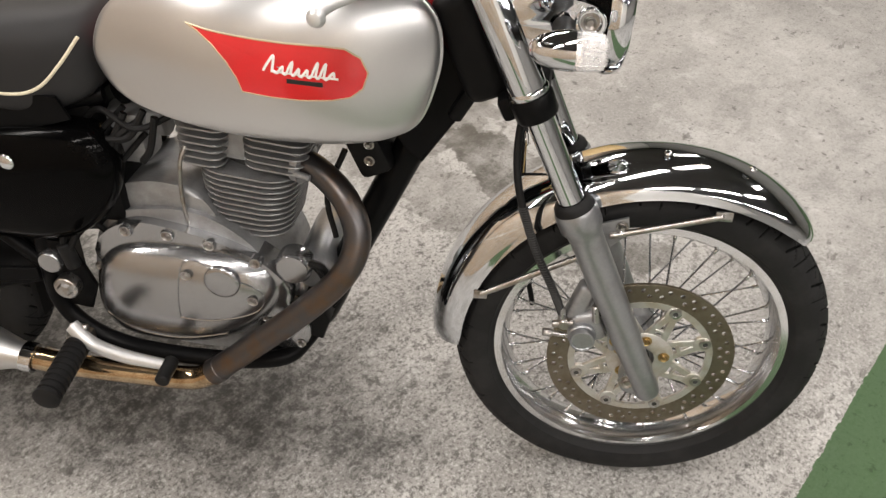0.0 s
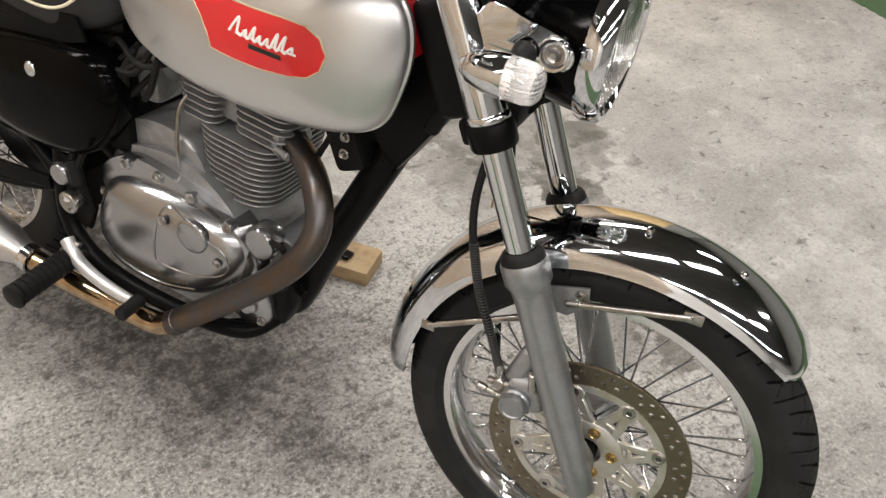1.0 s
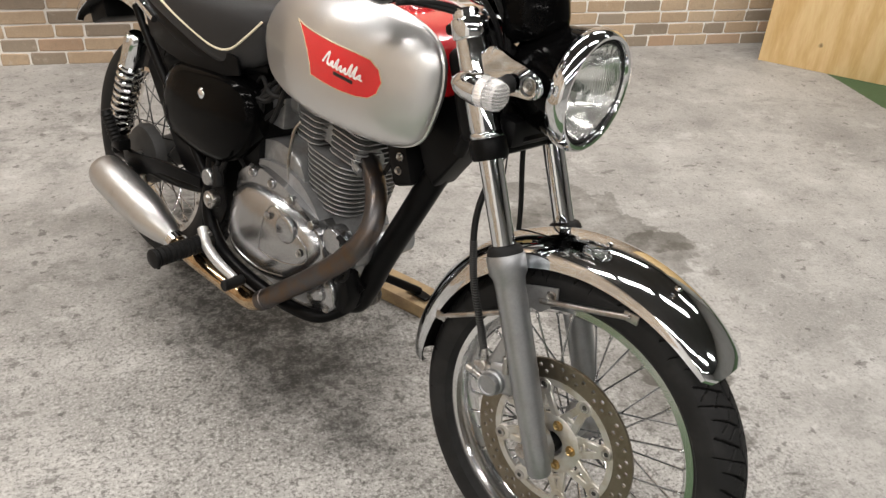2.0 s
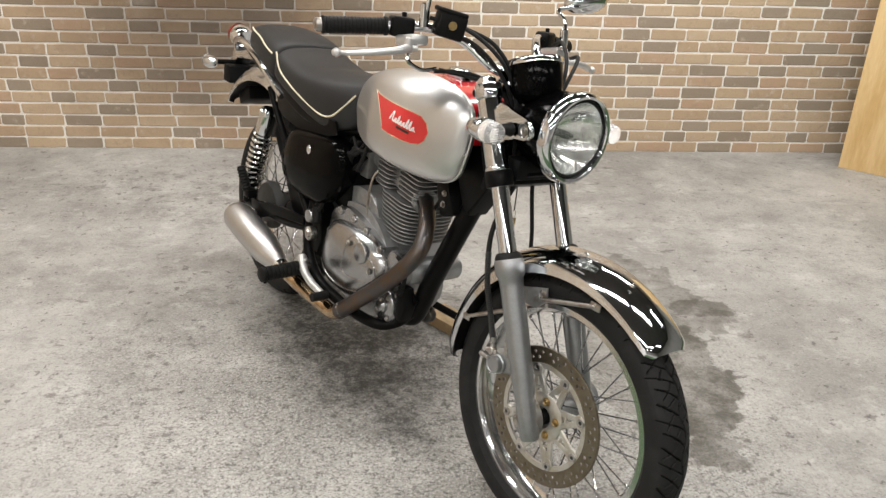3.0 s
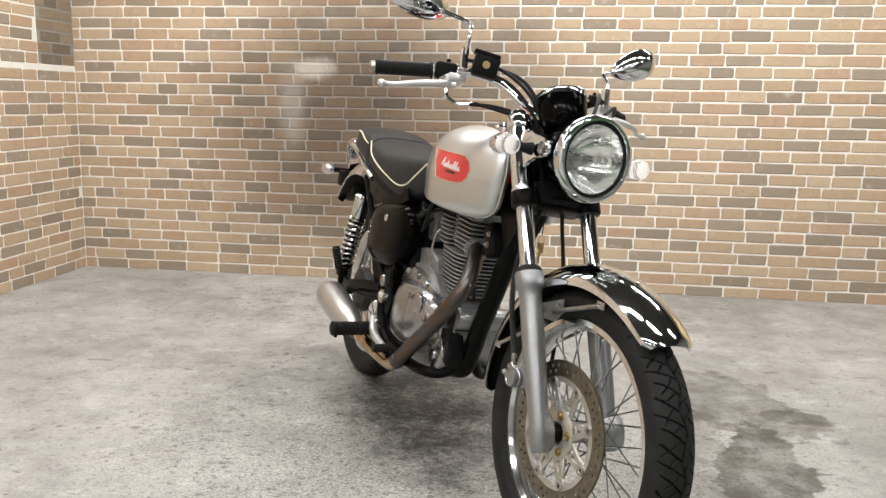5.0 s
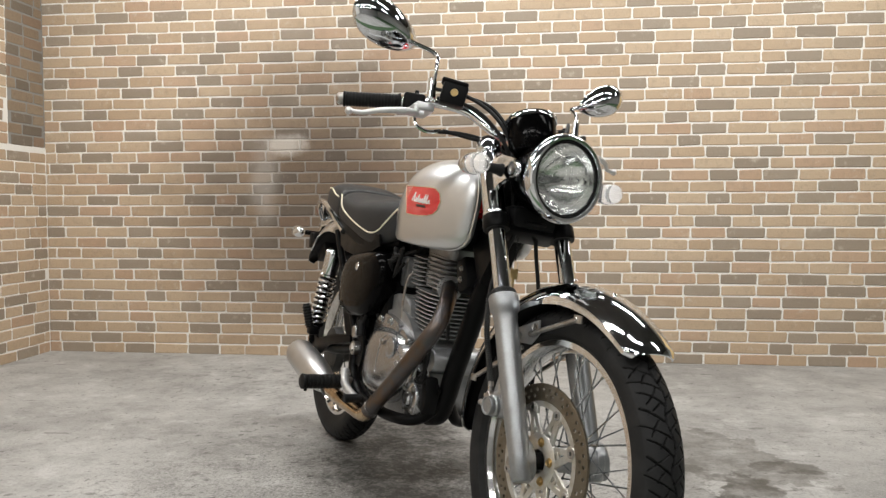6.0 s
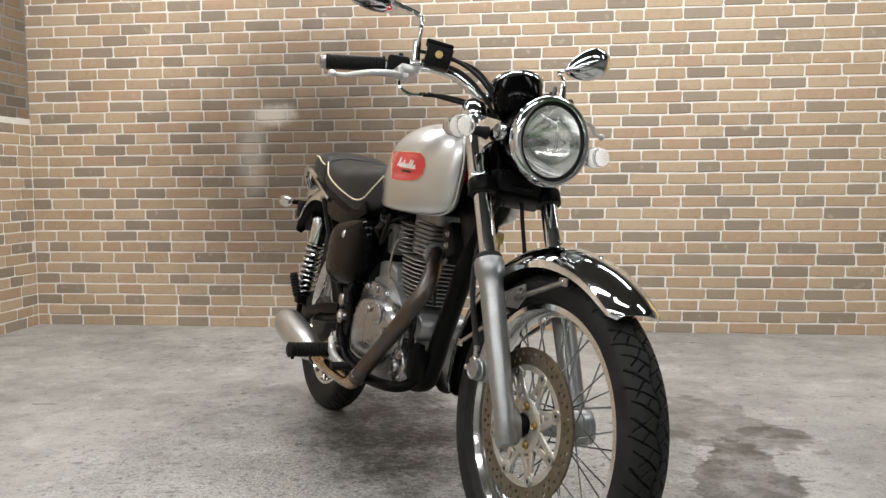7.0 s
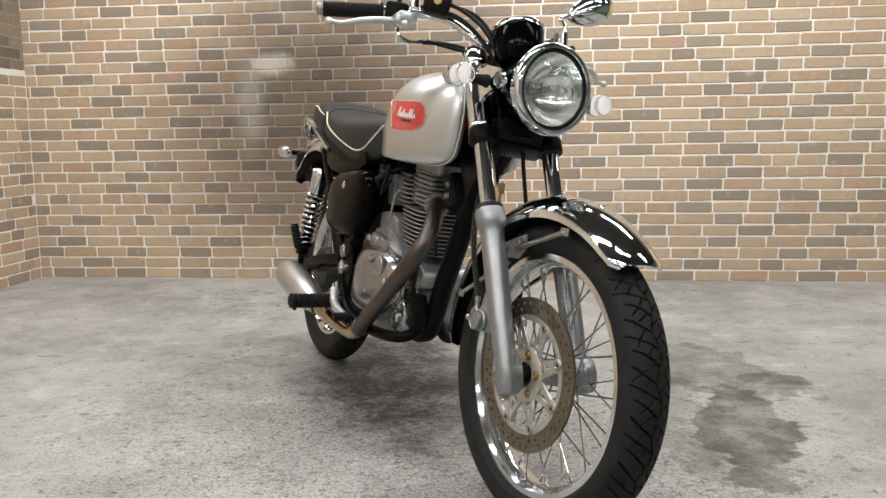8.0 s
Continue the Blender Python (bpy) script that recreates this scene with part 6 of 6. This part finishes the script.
# ---- loose things ----
def plywood_sheet():
    """A sheet that stands on edge and leans back a little, with its plies showing at the rim."""
    w, h = 0.91, 1.82
    bm = box_bm((0.012, w, h), (0, w / 2, h / 2), 0.001)
    ob = link("plywood_sheet", bm, plywood_mat())
    a, b = Vector((3.537, 3.250, 0.0)), Vector((3.912, 2.920, 0.0))
    d = (b - a).normalized()
    n = Vector((d.y, -d.x, 0)) * -1
    lean = radians(4)
    up = (Vector((0, 0, 1)) * math.cos(lean) + n * math.sin(lean)).normalized()
    nn = d.cross(up)
    ob.matrix_world = Matrix(((nn.x, d.x, up.x, a.x), (nn.y, d.y, up.y, a.y), (nn.z, d.z, up.z, a.z), (0, 0, 0, 1)))
    return tagged(ob, "pale yellow plywood sheet standing on edge on the floor", "plywood")


plywood_sheet()
block = link("wood_block", box_bm((0.090, 0.30, 0.040), (0, 0.15, 0.020), 0.003), WOOD)
ba, bb = Vector((1.460, 1.413, 0)), Vector((1.329, 1.570, 0))
bd = (bb - ba).normalized()
bn = Vector((-bd.y, bd.x, 0))
if bn.x < 0:
    bn = -bn
bo = ba + bn * 0.0575
block.matrix_world = Matrix(((bd.y, bd.x, 0, bo.x), (-bd.x, bd.y, 0, bo.y), (0, 0, 1, 0), (0, 0, 0, 1)))
tagged(block, "short sawn timber block under the side stand", "wood block")


# ---- the bricks of the two walls, last ----
COURSE, JOINT, PROUD = 0.0602, 0.0078, 0.0032


def brick_points(length, height, rng):
    """A brick's face, proud of the joint, with worn corners; u along the wall, h up, d out of it."""
    def ring(inset, d):
        r = 0.0055
        a, b, c, e = inset, length - inset, inset, height - inset
        return [(a + r, c, d), (b - r, c, d), (b, c + r, d), (b, e - r, d), (b - r, e, d), (a + r, e, d), (a, e - r, d), (a, c + r, d)]
    wob = [(rng.uniform(-0.0024, 0.0024), rng.uniform(-0.0022, 0.0022)) for _ in range(8)]
    pts = [(x + wx, y + wy, d) for d0, d1 in ((0.0, -0.004), (0.0, PROUD - 0.002), (0.0035, PROUD)) for (x, y, d), (wx, wy) in zip(ring(d0, d1), wob)]
    faces = [tuple(range(16, 24))]
    for k in range(8):
        j = (k + 1) % 8
        faces += [(k, j, 8 + j, 8 + k), (8 + k, 8 + j, 16 + j, 16 + k)]
    return pts, faces


def lay_bricks(wall, start, end, top, at, near, bottom=0.0, many=BRICK_MANY):
    """Courses of stretchers and shorter bricks from start to end; those in the near stretch are pieces of their own."""
    rng = random.Random(11)
    height = COURSE - JOINT
    shared, verts, faces, kinds, made = {}, [], [], [], 0
    z, since, last = bottom, 0, []
    while z + height < top:
        u = start - rng.uniform(0.0, 0.18)
        burnt = []
        since = rng.randrange(3)
        while u < end:
            length = rng.choice((0.172, 0.180, 0.190, 0.140, 0.140, 0.186, 0.172, 0.180, 0.112, 0.190, 0.140))
            a, b = max(u, start), min(u + length, end)
            mid = u + length / 2
            since += 1
            dark = since >= 2 and rng.random() < (0.42 if since < 4 else 0.85) and not any(abs(mid - d) < 0.09 for d in last)
            if dark:
                since = 0
                burnt.append(mid)
            if b - a > 0.03:
                whole = a == u and b == u + length
                if whole and near(a, z) and made < 300:
                    kind = (length, rng.randrange(3), dark)
                    if kind not in shared:
                        me = bpy.data.meshes.new("brick")
                        pts, fs = brick_points(length, height, rng)
                        me.from_pydata([at(x, y, d) for x, y, d in pts], [], fs)
                        me.materials.append(BRICK_ONE[dark])
                        shared[kind] = me
                    ob = new("brick", shared[kind])
                    ob.parent = wall
                    origin = Vector(at(0, 0, 0))
                    ob.location = Vector(at(a, z, 0)) - origin
                    made += 1
                else:
                    pts, fs = brick_points(b - a, height, rng)
                    base = len(verts)
                    verts += [at(a + x, z + y, d) for x, y, d in pts]
                    faces += [tuple(base + k for k in f) for f in fs]
                    kinds += [int(dark)] * len(fs)
            u += length + JOINT
        z += COURSE
        last = burnt
    me = bpy.data.meshes.new("brick_courses")
    me.from_pydata(verts, [], faces)
    for m in many:
        me.materials.append(m)
    me.polygons.foreach_set("material_index", kinds)
    ob = new("brick_courses", me)
    ob.parent = wall
    tagged(ob, kind="stuff")


lay_bricks(wall_north, LEFT_X - 0.04, 5.2, 2.7, lambda u, h, d: (u, WALL_Y + 0.006 - d, h), lambda u, z: 0.75 < u < 2.7 and z < 1.85)
lay_bricks(wall_west, -(WALL_Y - 0.01), 1.5, 1.166, lambda u, h, d: (LEFT_X - 0.006 + d, -u, h), lambda u, z: False)
# the strip by the corner, its shade given by the darkened bricks
lay_bricks(wall_west, -(WALL_Y - 0.01), -3.155, 2.7, lambda u, h, d: (LEFT_X - 0.010 + d, -u, h), lambda u, z: False, bottom=1.1704, many=BRICK_SHADED)
lay_bricks(wall_west, -3.15, 1.5, 2.7, lambda u, h, d: (LEFT_X - 0.010 + d, -u, h), lambda u, z: False, bottom=1.1704)
